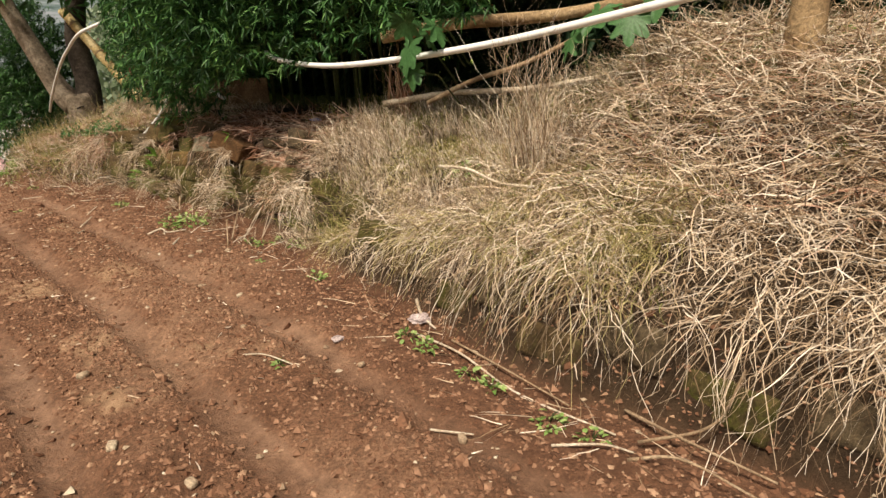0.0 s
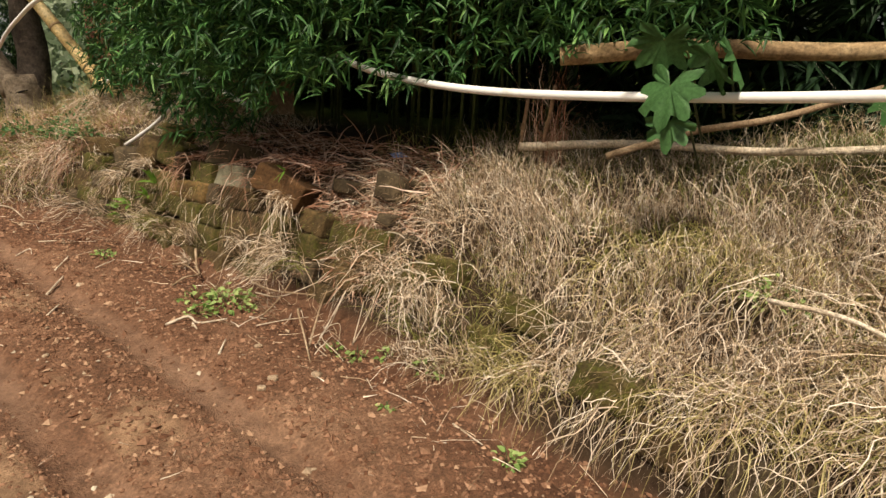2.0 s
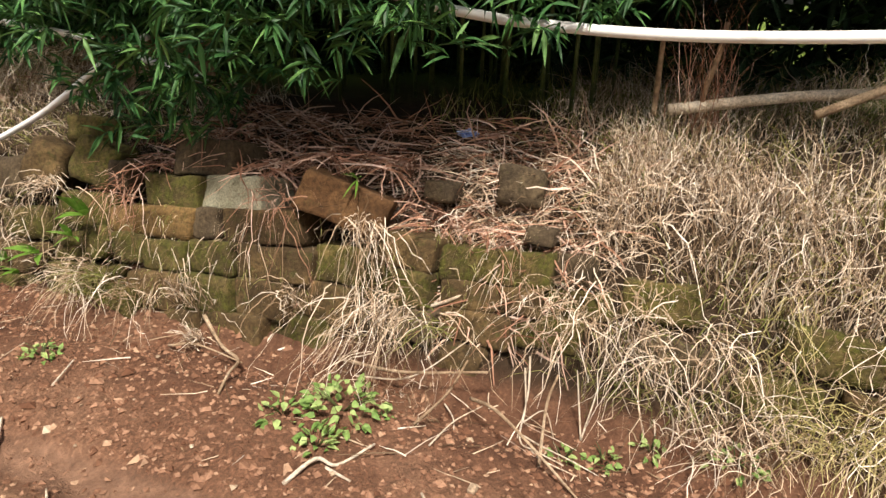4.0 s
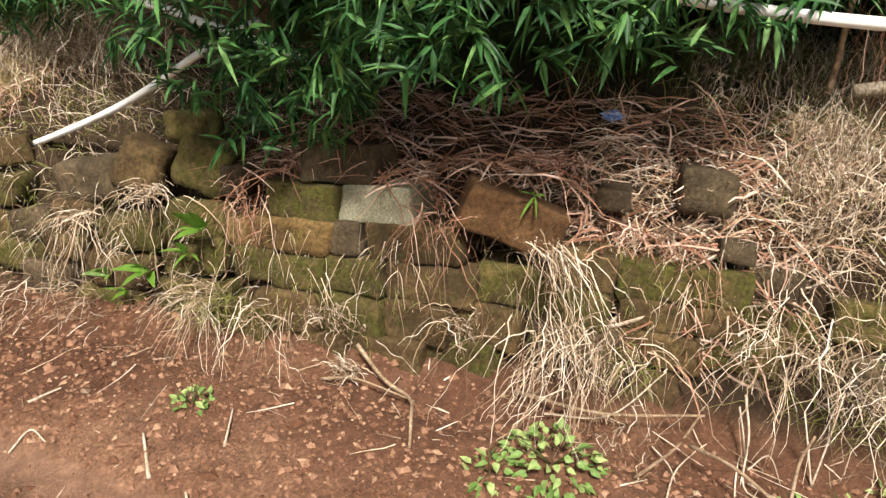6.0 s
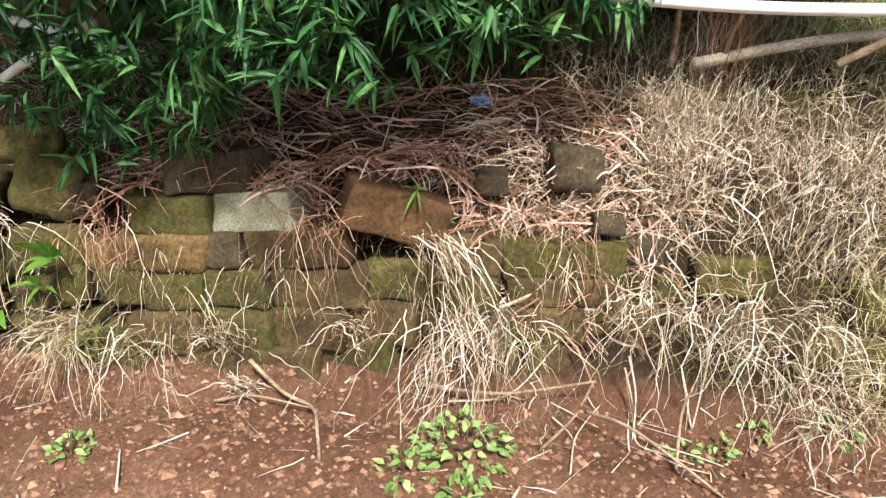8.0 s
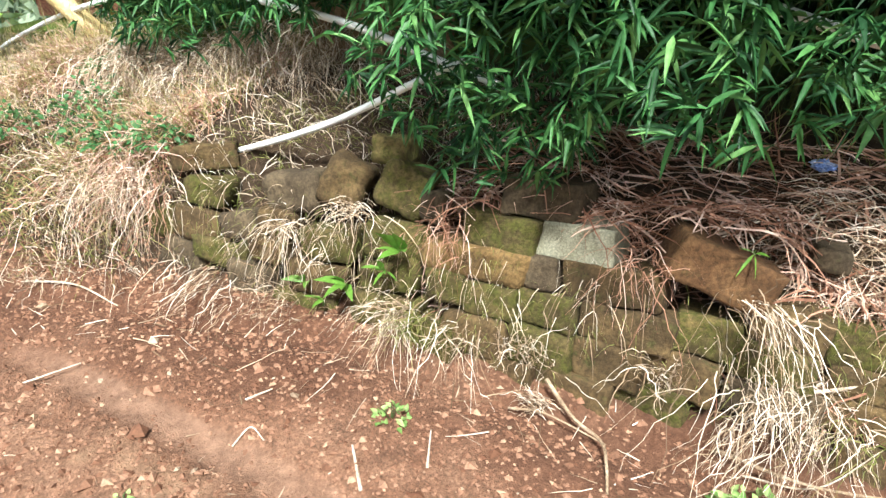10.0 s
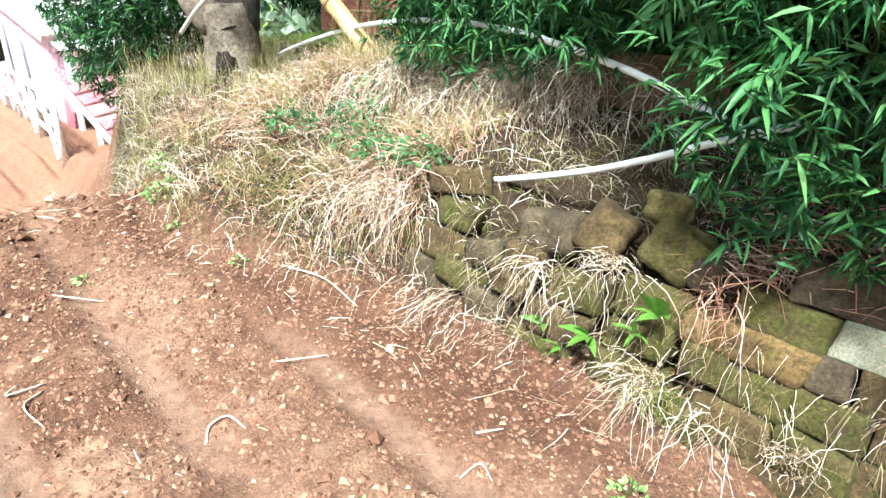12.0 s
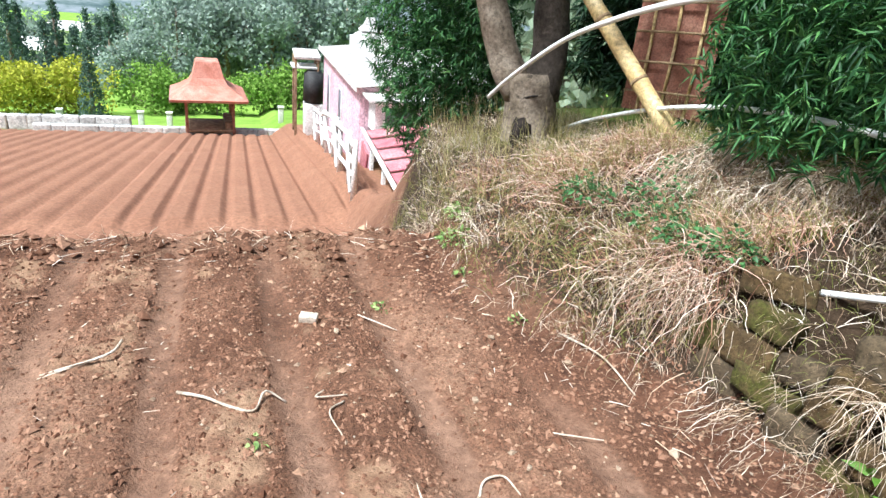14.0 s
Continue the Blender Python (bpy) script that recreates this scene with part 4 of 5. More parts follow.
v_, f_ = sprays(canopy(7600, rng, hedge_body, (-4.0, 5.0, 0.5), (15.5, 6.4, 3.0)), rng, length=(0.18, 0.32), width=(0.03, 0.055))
hedge = fast_mesh("hedge", v_, f_, SHADED_THICKET, "leafy thicket along the back of the bank, its shade in the leaf colour", "hedge", "stuff")


def spray_branch(s, v, z, seed, n=16):
    """A single hanging twig with bright leaves in front of the dark clump."""
    rng = np.random.default_rng(seed)
    b = new("bamboo_twig")
    b.location = W(s, v, z)
    tagged(b, "bright green bamboo twig hanging before the dark clump", "bamboo twig", "hanging bamboo twigs")
    line = spline([(0, 0.5, 0.22), (0, 0.25, 0.16), (0, 0.05, 0.05), (0.0, -0.05, -0.08)], 10)
    part("stem", tube([FR @ p for p in line], [0.004] * 10, 6), GREEN_CULM, b)
    t = rng.uniform(0.35, 1.0, n)
    roots = np.array([line[int(a * 9)] for a in t])
    aims = np.stack((rng.normal(size=n) * 0.6, rng.uniform(-0.6, 0.1, n), rng.uniform(-1.0, -0.2, n)), 1)
    v0, f0 = leaves(roots, aims, rng.uniform(0.12, 0.19, n), rng.uniform(0.022, 0.032, n), rng, 0.2)
    fast_mesh("leaves", v0, f0, WEED_DARK, "", "", "", b)


WEED_DARK = strands("bright_bamboo_leaf", [(0.0, (0.05, 0.15, 0.04)), (1.0, (0.12, 0.29, 0.08))], 0.45, 0.3, 0.4)
spray_branch(5.21, 3.0, 1.32, 1)
spray_branch(5.62, 3.02, 1.42, 2, 14)
spray_branch(6.9, 2.75, 1.5, 3, 20)
spray_branch(7.2, 2.95, 1.55, 5, 20)
spray_branch(6.6, 2.6, 1.45, 6, 22)


# ---- white pipes ----
def pipe(points, radius, label):
    line = spline([W(*p) for p in points], 60)
    o = line[len(line) // 2]
    ob = part("water_pipe", tube([p - o for p in line], [radius] * 60, 12), PVC, None, label)
    ob.location = o
    return tagged(ob, label, "pipe", "white water pipes")


pipe([(-0.6, 3.55, 1.86), (0.4, 3.48, 1.72), (1.35, 3.42, 1.57), (2.4, 3.4, 1.425), (3.4, 3.4, 1.335), (4.2, 3.4, 1.295), (4.8, 3.4, 1.31), (5.25, 3.4, 1.36), (5.6, 3.5, 1.42)], 0.022, "white plastic water pipe strung across the bank")
pipe([(8.10, 2.98, 0.475), (7.75, 2.99, 0.615), (7.42, 3.0, 0.76), (7.15, 3.0, 0.90), (6.88, 3.0, 1.055), (6.6, 3.05, 1.2)], 0.0165, "white plastic water pipe resting on a wall stone")
pipe([(13.8, 3.9, -0.42), (12.5, 3.9, 0.25), (11.4, 3.85, 0.65), (10.4, 3.75, 0.93), (9.4, 3.6, 1.12), (8.6, 3.5, 1.195), (8.1, 3.5, 1.18), (7.6, 3.5, 1.13), (7.25, 3.5, 1.06), (6.7, 3.5, 0.95)], 0.02, "white plastic water pipe arching over the slope")
pipe([(12.3, 2.82, 0.60), (11.7, 2.8, 0.92), (10.8, 2.8, 1.345), (10.1, 2.8, 1.57), (9.4, 2.8, 1.735), (8.8, 2.9, 1.83)], 0.021, "white plastic water pipe passing before the tree")


# ---- tree, leaning pole, panels ----
def rough_tube(points, radii, sides=16, amount=0.16):
    return tube(points, radii, sides, amount)


def old_tree():
    e = thing("old_tree", 12.45, 3.45, 0.0, "old forked tree trunk with grey bark and a dark hollow", "tree")

    def L(s, v, z):
        return Vector((12.45 - s, v - 3.45, z))
    part("trunk", rough_tube(spline([L(12.45, 3.45, -0.5), L(12.45, 3.42, 0.1), L(12.45, 3.38, 0.5), L(12.47, 3.36, 0.85)], 14), [0.36, 0.34, 0.33, 0.32, 0.31, 0.30, 0.29, 0.29, 0.29, 0.29, 0.29, 0.28, 0.27, 0.25], 20), BARK, e)
    part("limb", rough_tube(spline([L(12.5, 3.28, 0.6), L(12.6, 3.08, 0.95), L(12.7, 2.88, 1.5), L(12.8, 2.6, 2.3), L(12.9, 2.3, 3.2)], 16), np.linspace(0.20, 0.11, 16), 14), BARK, e)
    part("limb", rough_tube(spline([L(12.42, 3.48, 0.6), L(12.4, 3.5, 1.1), L(12.42, 3.45, 1.7), L(12.35, 3.6, 2.6), L(12.2, 3.9, 3.5)], 16), np.linspace(0.22, 0.13, 16), 14), DARK_BARK, e, "dark scarred limb")
    # the hollow: a ragged wedge sunk in the bark, its shade painted near-black
    line = [(0.02, 0.10), (0.06, 0.22), (0.02, 0.34), (-0.02, 0.46), (0.03, 0.56)]
    part("hollow", tube([Vector((0.16 + x, -0.24 + 0.02 * k, z - 0.02)) for k, (x, z) in enumerate(line)], [0.10, 0.125, 0.11, 0.085, 0.03], 10, 0.4), HOLLOW, e, "near-black shape for the hollow's shade")
    # the crack: a solid strip whose near-black colour stands for its shade
    part("crack", tube([Vector((0.02, -0.30, 0.55)), Vector((0.12, -0.29, 0.60)), Vector((0.2, -0.24, 0.62)), Vector((0.3, -0.13, 0.66))], [0.012, 0.022, 0.018, 0.008], 6, 0.4), HOLLOW, e, "near-black strip for the crack's shade")
    rng = np.random.default_rng(31)
    c = canopy(420, rng, lambda s, v, z: ((s - 12.3) / 2.2) ** 2 + ((v - 3.6) / 2.0) ** 2 + ((z - 3.2) / 1.0) ** 2 < 1 and z > 2.1, (10, 1.6, 2.1), (14.5, 5.6, 4.2))
    v0, f0 = sprays(c, rng, length=(0.16, 0.28), width=(0.05, 0.08))
    v0 = v0 - np.array((-12.45, 3.45, 0.0))
    fast_mesh("crown", v0, f0, BROAD, "", "", "", e, False)
    return e


old_tree()


def leaning_pole():
    e = thing("bamboo_pole", 10.45, 3.95, 0.55, "thick yellow bamboo pole leaning against the tree", "pole")
    a, b = Vector((0.22, 0.05, -0.22)), Vector((10.45 - 12.3, 3.30 - 3.95, 1.65))
    pts, rad = [], []
    for i in range(33):
        t = i / 32
        pts.append(a.lerp(b, t))
        rad.append(0.082 - 0.010 * t + (0.006 if i % 8 == 4 else 0))
    part("culm", tube(pts, rad, 14), CULM, e)
    for i in (4, 12, 20, 28):
        part("node_ring", tube([pts[i] - (b - a) * 0.006, pts[i] + (b - a) * 0.006], [0.086, 0.084], 14), LOG, e)


leaning_pole()


def lattice_panel():
    e = thing("bamboo_lattice", 11.15, 4.1, 0.72, "reddish woven panel with pale bamboo battens", "panel", rz=42)
    part("sheet", box(bmesh.new(), -0.35, 0.40, 0.0, 0.025, 0.0, 1.2, None, 0.004), BRICK_RED, e)
    for x in (-0.2, 0.02, 0.24):
        part("batten", tube([(x, -0.02, 0.0), (x + 0.01, -0.03, 0.6), (x - 0.02, -0.02, 1.2)], [0.014, 0.015, 0.012], 8), CULM, e)
    for z in (0.18, 0.45, 0.72, 0.98):
        part("batten", tube([(-0.34, -0.045, z), (0.05, -0.05, z + 0.03), (0.39, -0.045, z + 0.05)], [0.011, 0.012, 0.01], 8), LOG, e)


lattice_panel()


def board():
    e = thing("wooden_sheet", 8.0, 4.15, 0.70, "weathered brown board with a pale frame edge", "board", rz=33)
    part("sheet", box(bmesh.new(), -0.42, 0.55, 0.0, 0.02, 0.0, 0.42, None, 0.003), WOOD, e)
    part("frame_edge", box(bmesh.new(), -0.45, 0.58, -0.03, -0.002, -0.03, 0.006, None, 0.004), LOG, e, "pale frame batten")
    part("frame_edge", box(bmesh.new(), -0.45, -0.415, -0.03, -0.002, 0.01, 0.44, None, 0.004), LOG, e, "pale frame batten")
    part("back_rail", box(bmesh.new(), -0.6, 1.4, 0.03, 0.07, -0.16, -0.06, None, 0.006), WOOD, e)


board()


def log(name, a, b, r, mat, label, category="log", twist=0.02):
    p, q = W(*a), W(*b)
    line = spline([p, p.lerp(q, 0.33) + Vector((0, 0, twist)), p.lerp(q, 0.66) - Vector((0, 0, twist)), q], 14)
    o = line[0].copy()
    ob = part(name, tube([x - o for x in line], [r * (1 - 0.2 * i / 13) for i in range(14)], 12, 0.15), mat, None, label)
    ob.location = o
    return tagged(ob, label, category)


log("fallen_log", (3.95, 3.68, 1.50), (2.2, 4.6, 1.68), 0.05, LOG, "pale brown log propped across the bank")
log("fallen_branch", (4.35, 3.95, 0.95), (2.4, 4.6, 1.18), 0.026, PALE_TWIG, "long bleached branch lying in the dry grass", "branch")
log("fallen_branch", (3.75, 3.95, 0.98), (2.6, 4.4, 1.45), 0.02, TWIG, "dark branch leaning over the dry grass", "branch")
log("fallen_branch", (2.55, 3.0, 0.72), (1.85, 3.05, 0.68), 0.009, PALE_TWIG, "thin bleached branch on the straw", "branch")
log("stump", (1.16, 4.55, 1.2), (1.14, 4.58, 1.95), 0.11, LOG, "cut pale tree stump behind the straw heap", "stump")
log("dead_sheath", (4.22, 4.0, 0.9), (4.16, 3.98, 1.34), 0.014, WOOD, "dry reddish-brown stalk standing in the bank", "stalk", 0.03)
log("dead_sheath", (4.42, 4.05, 0.9), (4.43, 4.1, 1.28), 0.014, WOOD, "dry brown stalk standing in the bank", "stalk", 0.02)


# ---- weeds and broad leaves ----
def lobed_leaf(r, lobes, seed):
    """A palm-like leaf in deep lobes, cupped."""
    rng = random.Random(seed)
    bm = bmesh.new()
    mid = bm.verts.new((0, 0, 0))
    ring = []
    n = lobes * 6
    for i in range(n):
        a = -2.6 + 5.2 * i / (n - 1)
        k = 0.55 + 0.45 * abs(math.cos(a * lobes / 5.2 * math.pi)) * rng.uniform(0.85, 1.1)
        rad = r * k * (1 - 0.12 * abs(a))
        ring.append(bm.verts.new((rad * math.sin(a), rad * math.cos(a), -0.25 * rad * rad / r + 0.02 * rng.uniform(-1, 1))))
    for a, b in zip(ring, ring[1:]):
        bm.faces.new((mid, b, a))
    return bm


def broad_plant(s, v, z, places, label, size):
    e = thing("broad_leaved_plant", s, v, z, label, "plant")
    for i, (x, y, h, rx, rz, k) in enumerate(places):
        part("stalk", tube([(x * 0.6, 0.4, h - 0.25), (x * 0.7, 0.2, h - 0.04), (x, y, h)], [0.006, 0.005, 0.004], 6), GREEN_CULM, e)
        ob = part("leaf", lobed_leaf(size * k, 7, i), BROAD, e)
        ob.matrix_local = pose(x, y, h, rx, 0, rz)


broad_plant(3.15, 3.33, 1.42, [(0.0, -0.05, -0.02, -70, 170, 1.0), (-0.08, 0.0, 0.16, -60, 20, 0.9), (0.13, -0.02, 0.10, -50, -40, 0.9), (0.02, -0.04, -0.16, -75, 190, 0.7), (0.2, 0.02, 0.12, -55, -70, 0.8)], "broad lobed papaya-like leaves hanging by the pipe", 0.19)
broad_plant(2.3, 4.2, 1.5, [(0.0, 0.0, 0.1, -40, 170, 1.3), (0.25, 0.0, 0.05, -55, 200, 1.2), (-0.2, 0.0, -0.05, -60, 150, 1.1), (0.4, 0.1, 0.2, -50, 180, 1.3)], "broad dark leaves behind the straw", 0.16)


def weed(s, v, r, n, seed, label="small bright green weed growing in the soil", leaf=0.028, z=None, mat=None):
    rng = np.random.default_rng(seed)
    zz = ground_z(s, v) if z is None else z
    e = thing("weed", s, v, zz, label, "weed", "weeds in the soil")
    for k in range(5):
        a = rng.uniform(0, 6.28)
        tip = Vector((math.cos(a) * r * 0.8, math.sin(a) * r * 0.8, r * rng.uniform(0.3, 1.0)))
        part("stem", tube([(0, 0, -0.01), tip * 0.5 + Vector((0, 0, 0.01)), tip], [0.0025, 0.002, 0.001], 5), GREEN_CULM, e)
    th, rr = rng.uniform(0, 6.28, n), r * np.sqrt(rng.uniform(0, 1, n))
    roots = np.stack((rr * np.cos(th), rr * np.sin(th), rng.uniform(0.01, 1.0, n) * r * 0.9 * (1.1 - rr / r)), 1)
    aims = np.stack((np.cos(th), np.sin(th), rng.uniform(-0.1, 0.7, n)), 1) + rng.normal(size=(n, 3)) * 0.4
    v0, f0 = leaves(roots, aims, rng.uniform(0.6, 1.3, n) * leaf, rng.uniform(0.45, 0.7, n) * leaf, rng, 0.2, 0.2)
    fast_mesh("foliage", v0, f0, mat or WEED, "", "", "", e, False)
    return e


for i, (s, v, r, n) in enumerate([(5.16, 2.40, 0.15, 90), (5.13, 2.20, 0.07, 26), (6.45, 2.18, 0.07, 40), (5.34, 2.29, 0.075, 26), (2.02, 2.29, 0.05, 26), (1.86, 2.28, 0.05, 24), (1.55, 2.27, 0.055, 30), (1.40, 2.25, 0.05, 26), (1.06, 2.22, 0.06, 32), (0.88, 2.25, 0.05, 24), (3.18, 2.46, 0.06, 34),
                                  (3.87, 2.72, 0.09, 44), (4.13, 2.70, 0.06, 26), (4.27, 2.62, 0.06, 34), (4.40, 2.58, 0.055, 22), (5.02, 2.45, 0.035, 10), (2.2, 1.68, 0.04, 14), (9.28, 1.09, 0.06, 26), (8.95, 1.85, 0.06, 26), (8.05, 0.30, 0.04, 12), (10.0, 1.80, 0.15, 110), (10.35, 1.95, 0.14, 90), (9.6, 1.72, 0.07, 30), (3.75, 2.35, 0.035, 12), (7.0, 1.4, 0.03, 8)]):
    weed(s, v, r, n, 200 + i, leaf=0.042 if i in (0, 1, 3, 20, 21) else 0.034)
for i, (s, v, z, r) in enumerate([(9.05, 2.75, 0.28, 0.2), (9.3, 2.95, 0.4, 0.22), (8.7, 2.7, 0.34, 0.16), (9.7, 2.6, 0.2, 0.18), (8.45, 2.78, 0.42, 0.14), (9.5, 3.3, 0.55, 0.2)]):
    weed(s, v, r * 1.15, 150, 300 + i, "green creeping plant on the slope", 0.045, max(z, ground_z(s, v)) + 0.12, BROAD)
for i, (s, v, z, r) in enumerate([(1.75, 3.35, 0.66, 0.16), (1.4, 3.2, 0.55, 0.13), (2.6, 3.3, 0.62, 0.12)]):
    weed(s, v, r, 60, 340 + i, "green creeping weed among the straw", 0.035, max(z, ground_z(s, v)))


def dock(s, v, z, places, seed):
    """Long upright leaves of a dock plant growing out of the wall."""
    rng = np.random.default_rng(seed)
    e = thing("dock_plant", s, v, z, "bright green dock plant growing out of the wall", "plant")
    for x, y, h, ln, wd in places:
        a = np.array([[x, y, h]])
        v0, f0 = leaves(np.zeros((1, 3)), a, np.array([ln * 0.85]), np.array([wd * 0.8]), rng, 0.25, 0.15)
        fast_mesh("leaf", v0, f0, DOCK, "", "", "", e, False)


dock(6.76, 2.70, 0.40, [(0.1, -0.3, 0.7, 0.24, 0.10), (-0.35, -0.35, 0.7, 0.22, 0.10), (0.4, -0.4, 0.5, 0.18, 0.06), (-0.1, -0.5, 0.2, 0.18, 0.06), (-0.5, -0.3, 0.2, 0.15, 0.05), (0.2, -0.2, 0.9, 0.17, 0.05)], 1)
dock(7.0, 2.60, 0.20, [(-0.5, -0.5, 0.4, 0.2, 0.06), (0.3, -0.5, 0.4, 0.18, 0.05), (0.0, -0.6, 0.2, 0.2, 0.06), (-0.3, -0.4, 0.6, 0.15, 0.05), (0.5, -0.4, 0.1, 0.16, 0.05)], 2)
dock(7.25, 2.62, 0.12, [(-0.6, -0.5, 0.3, 0.17, 0.05), (0.3, -0.5, 0.3, 0.15, 0.05), (0.0, -0.5, 0.5, 0.16, 0.05)], 3)
dock(6.82, 2.66, 0.30, [(0.4, -0.5, 0.5, 0.15, 0.035), (-0.4, -0.5, 0.4, 0.16, 0.035), (0.1, -0.6, 0.1, 0.14, 0.03), (-0.7, -0.3, 0.3, 0.14, 0.03), (0.7, -0.3, 0.2, 0.13, 0.03), (0.0, -0.4, 0.8, 0.15, 0.035)], 5)
dock(7.1, 2.55, 0.10, [(0.4, -0.5, 0.4, 0.14, 0.03), (-0.4, -0.5, 0.5, 0.15, 0.03), (0.1, -0.6, 0.3, 0.14, 0.03), (-0.7, -0.3, 0.3, 0.12, 0.03)], 6)
dock(5.42, 2.95, 0.70, [(-0.4, -0.4, 0.4, 0.10, 0.016), (0.4, -0.4, 0.4, 0.10, 0.016), (0, -0.5, 0.5, 0.11, 0.016), (-0.2, -0.4, -0.3, 0.11, 0.016), (0.2, -0.5, -0.3, 0.1, 0.016)], 4)


# ---- sticks, stones and litter on the soil ----
def stick(points, r, mat, label, category="stick", group="sticks on the soil"):
    line = spline([W(s, v, ground_z(s, v) + r * 0.8 + h) for s, v, h in points], 3 * len(points) + 4)
    o = line[0].copy()
    n = len(line)
    ob = part("stick", tube([p - o for p in line], [r * (1 - 0.45 * i / (n - 1)) for i in range(n)], 7, 0.2), mat, None, label)
    ob.location = o
    return tagged(ob, label, category, group)


for pts, r in [
    ([(8.52, -0.02, 0), (8.40, 0.10, 0.01), (8.30, 0.22, 0.0), (8.28, 0.31, 0.01), (8.40, 0.36, 0.02), (8.38, 0.45, 0)], 0.008),
    ([(8.95, -0.30, 0.03), (8.82, -0.33, 0.03), (8.77, -0.45, 0.01), (8.72, -0.62, 0)], 0.008),
    ([(8.76, -0.62, 0), (8.76, -0.45, 0.02), (8.80, -0.38, 0)], 0.006),
    ([(8.4, 0.62, 0), (8.33, 0.58, 0.02), (8.34, 0.72, 0)], 0.006), ([(8.3, 0.7, 0), (8.2, 0.62, 0.02), (8.05, 0.66, 0)], 0.005),
    ([(7.66, 1.13, 0), (7.72, 1.17, 0.008), (7.70, 1.24, 0.008), (7.58, 1.26, 0)], 0.006),
    ([(5.13, 2.02, 0), (5.08, 2.12, 0.02), (5.02, 2.15, 0), (4.96, 2.28, 0.02)], 0.008), ([(5.05, 2.13, 0), (4.94, 2.10, 0.01)], 0.006),
    ([(4.62, 2.05, 0), (4.72, 2.14, 0.01)], 0.007), ([(6.35, 1.86, 0), (6.48, 1.98, 0.01)], 0.007), ([(6.2, 2.05, 0), (6.28, 2.2, 0.01)], 0.005),
    ([(6.9, 1.78, 0), (6.88, 1.86, 0.004), (6.80, 1.85, 0)], 0.004), ([(7.0, 1.95, 0), (6.95, 2.05, 0.01)], 0.006), ([(6.05, 1.72, 0), (6.2, 1.86, 0.01)], 0.008),
    ([(8.75, 2.02, 0), (8.45, 2.12, 0.02), (8.15, 2.15, 0)], 0.007), ([(2.35, 2.62, 0.03), (2.22, 2.55, 0.01), (2.05, 2.5, 0)], 0.010), ([(2.42, 1.60, 0), (2.30, 1.66, 0.01), (2.1, 1.72, 0)], 0.005),
    ([(1.35, 1.86, 0), (1.2, 1.95, 0.01)], 0.006), ([(2.1, 2.4, 0), (1.75, 2.40, 0.02), (1.35, 2.35, 0), (0.85, 2.36, 0.01)], 0.007), ([(0.95, 2.1, 0), (0.8, 2.2, 0.02), (0.7, 2.24, 0)], 0.006),
    ([(3.5, 2.5, 0), (3.3, 2.45, 0.01)], 0.005), ([(9.1, 0.9, 0), (8.95, 1.1, 0.01)], 0.005), ([(7.9, 1.55, 0), (7.8, 1.75, 0.01)], 0.005), ([(6.7, 1.5, 0), (6.65, 1.62, 0)], 0.006), ([(5.6, 1.6, 0), (5.75, 1.7, 0.01)], 0.006),
]:
    stick(pts, r, PALE_TWIG, "short bleached stick lying on the soil")
for pts, r in [
    ([(4.60, 2.80, 0.16), (4.57, 2.70, 0.10), (4.56, 2.60, 0.0), (4.48, 2.53, 0.02), (4.38, 2.50, 0.01)], 0.006), ([(4.61, 2.78, 0.12), (4.57, 2.68, 0.05), (4.57, 2.60, 0.0)], 0.005),
    ([(4.55, 2.60, 0.02), (4.47, 2.56, 0.03), (4.36, 2.55, 0.02), (4.27, 2.53, 0.0)], 0.005), ([(4.53, 2.58, 0.0), (4.44, 2.48, 0.01), (4.33, 2.47, 0.0)], 0.004),
    ([(4.56, 2.62, 0.05), (4.50, 2.68, 0.06), (4.45, 2.64, 0.0)], 0.004), ([(4.36, 2.66, 0.0), (4.40, 2.74, 0.10), (4.42, 2.78, 0.16)], 0.005), ([(4.36, 2.66, 0.0), (4.34, 2.74, 0.12), (4.33, 2.80, 0.26)], 0.005),
    ([(4.80, 2.36, 0.0), (4.78, 2.52, 0.03), (4.72, 2.64, 0.05)], 0.005), ([(4.86, 2.62, 0.02), (4.80, 2.56, 0.03), (4.77, 2.50, 0.0)], 0.004), ([(4.94, 2.40, 0.0), (4.86, 2.46, 0.01)], 0.004),
    ([(5.24, 2.62, 0.04), (5.02, 2.66, 0.06), (4.86, 2.84, 0.12)], 0.006), ([(4.02, 2.47, 0.0), (3.90, 2.40, 0.01)], 0.004),
]:
    stick(pts, r * 0.7, PALE_TWIG, "thin bleached stem straggling over the soil", "stem", "bleached stems by the wall")
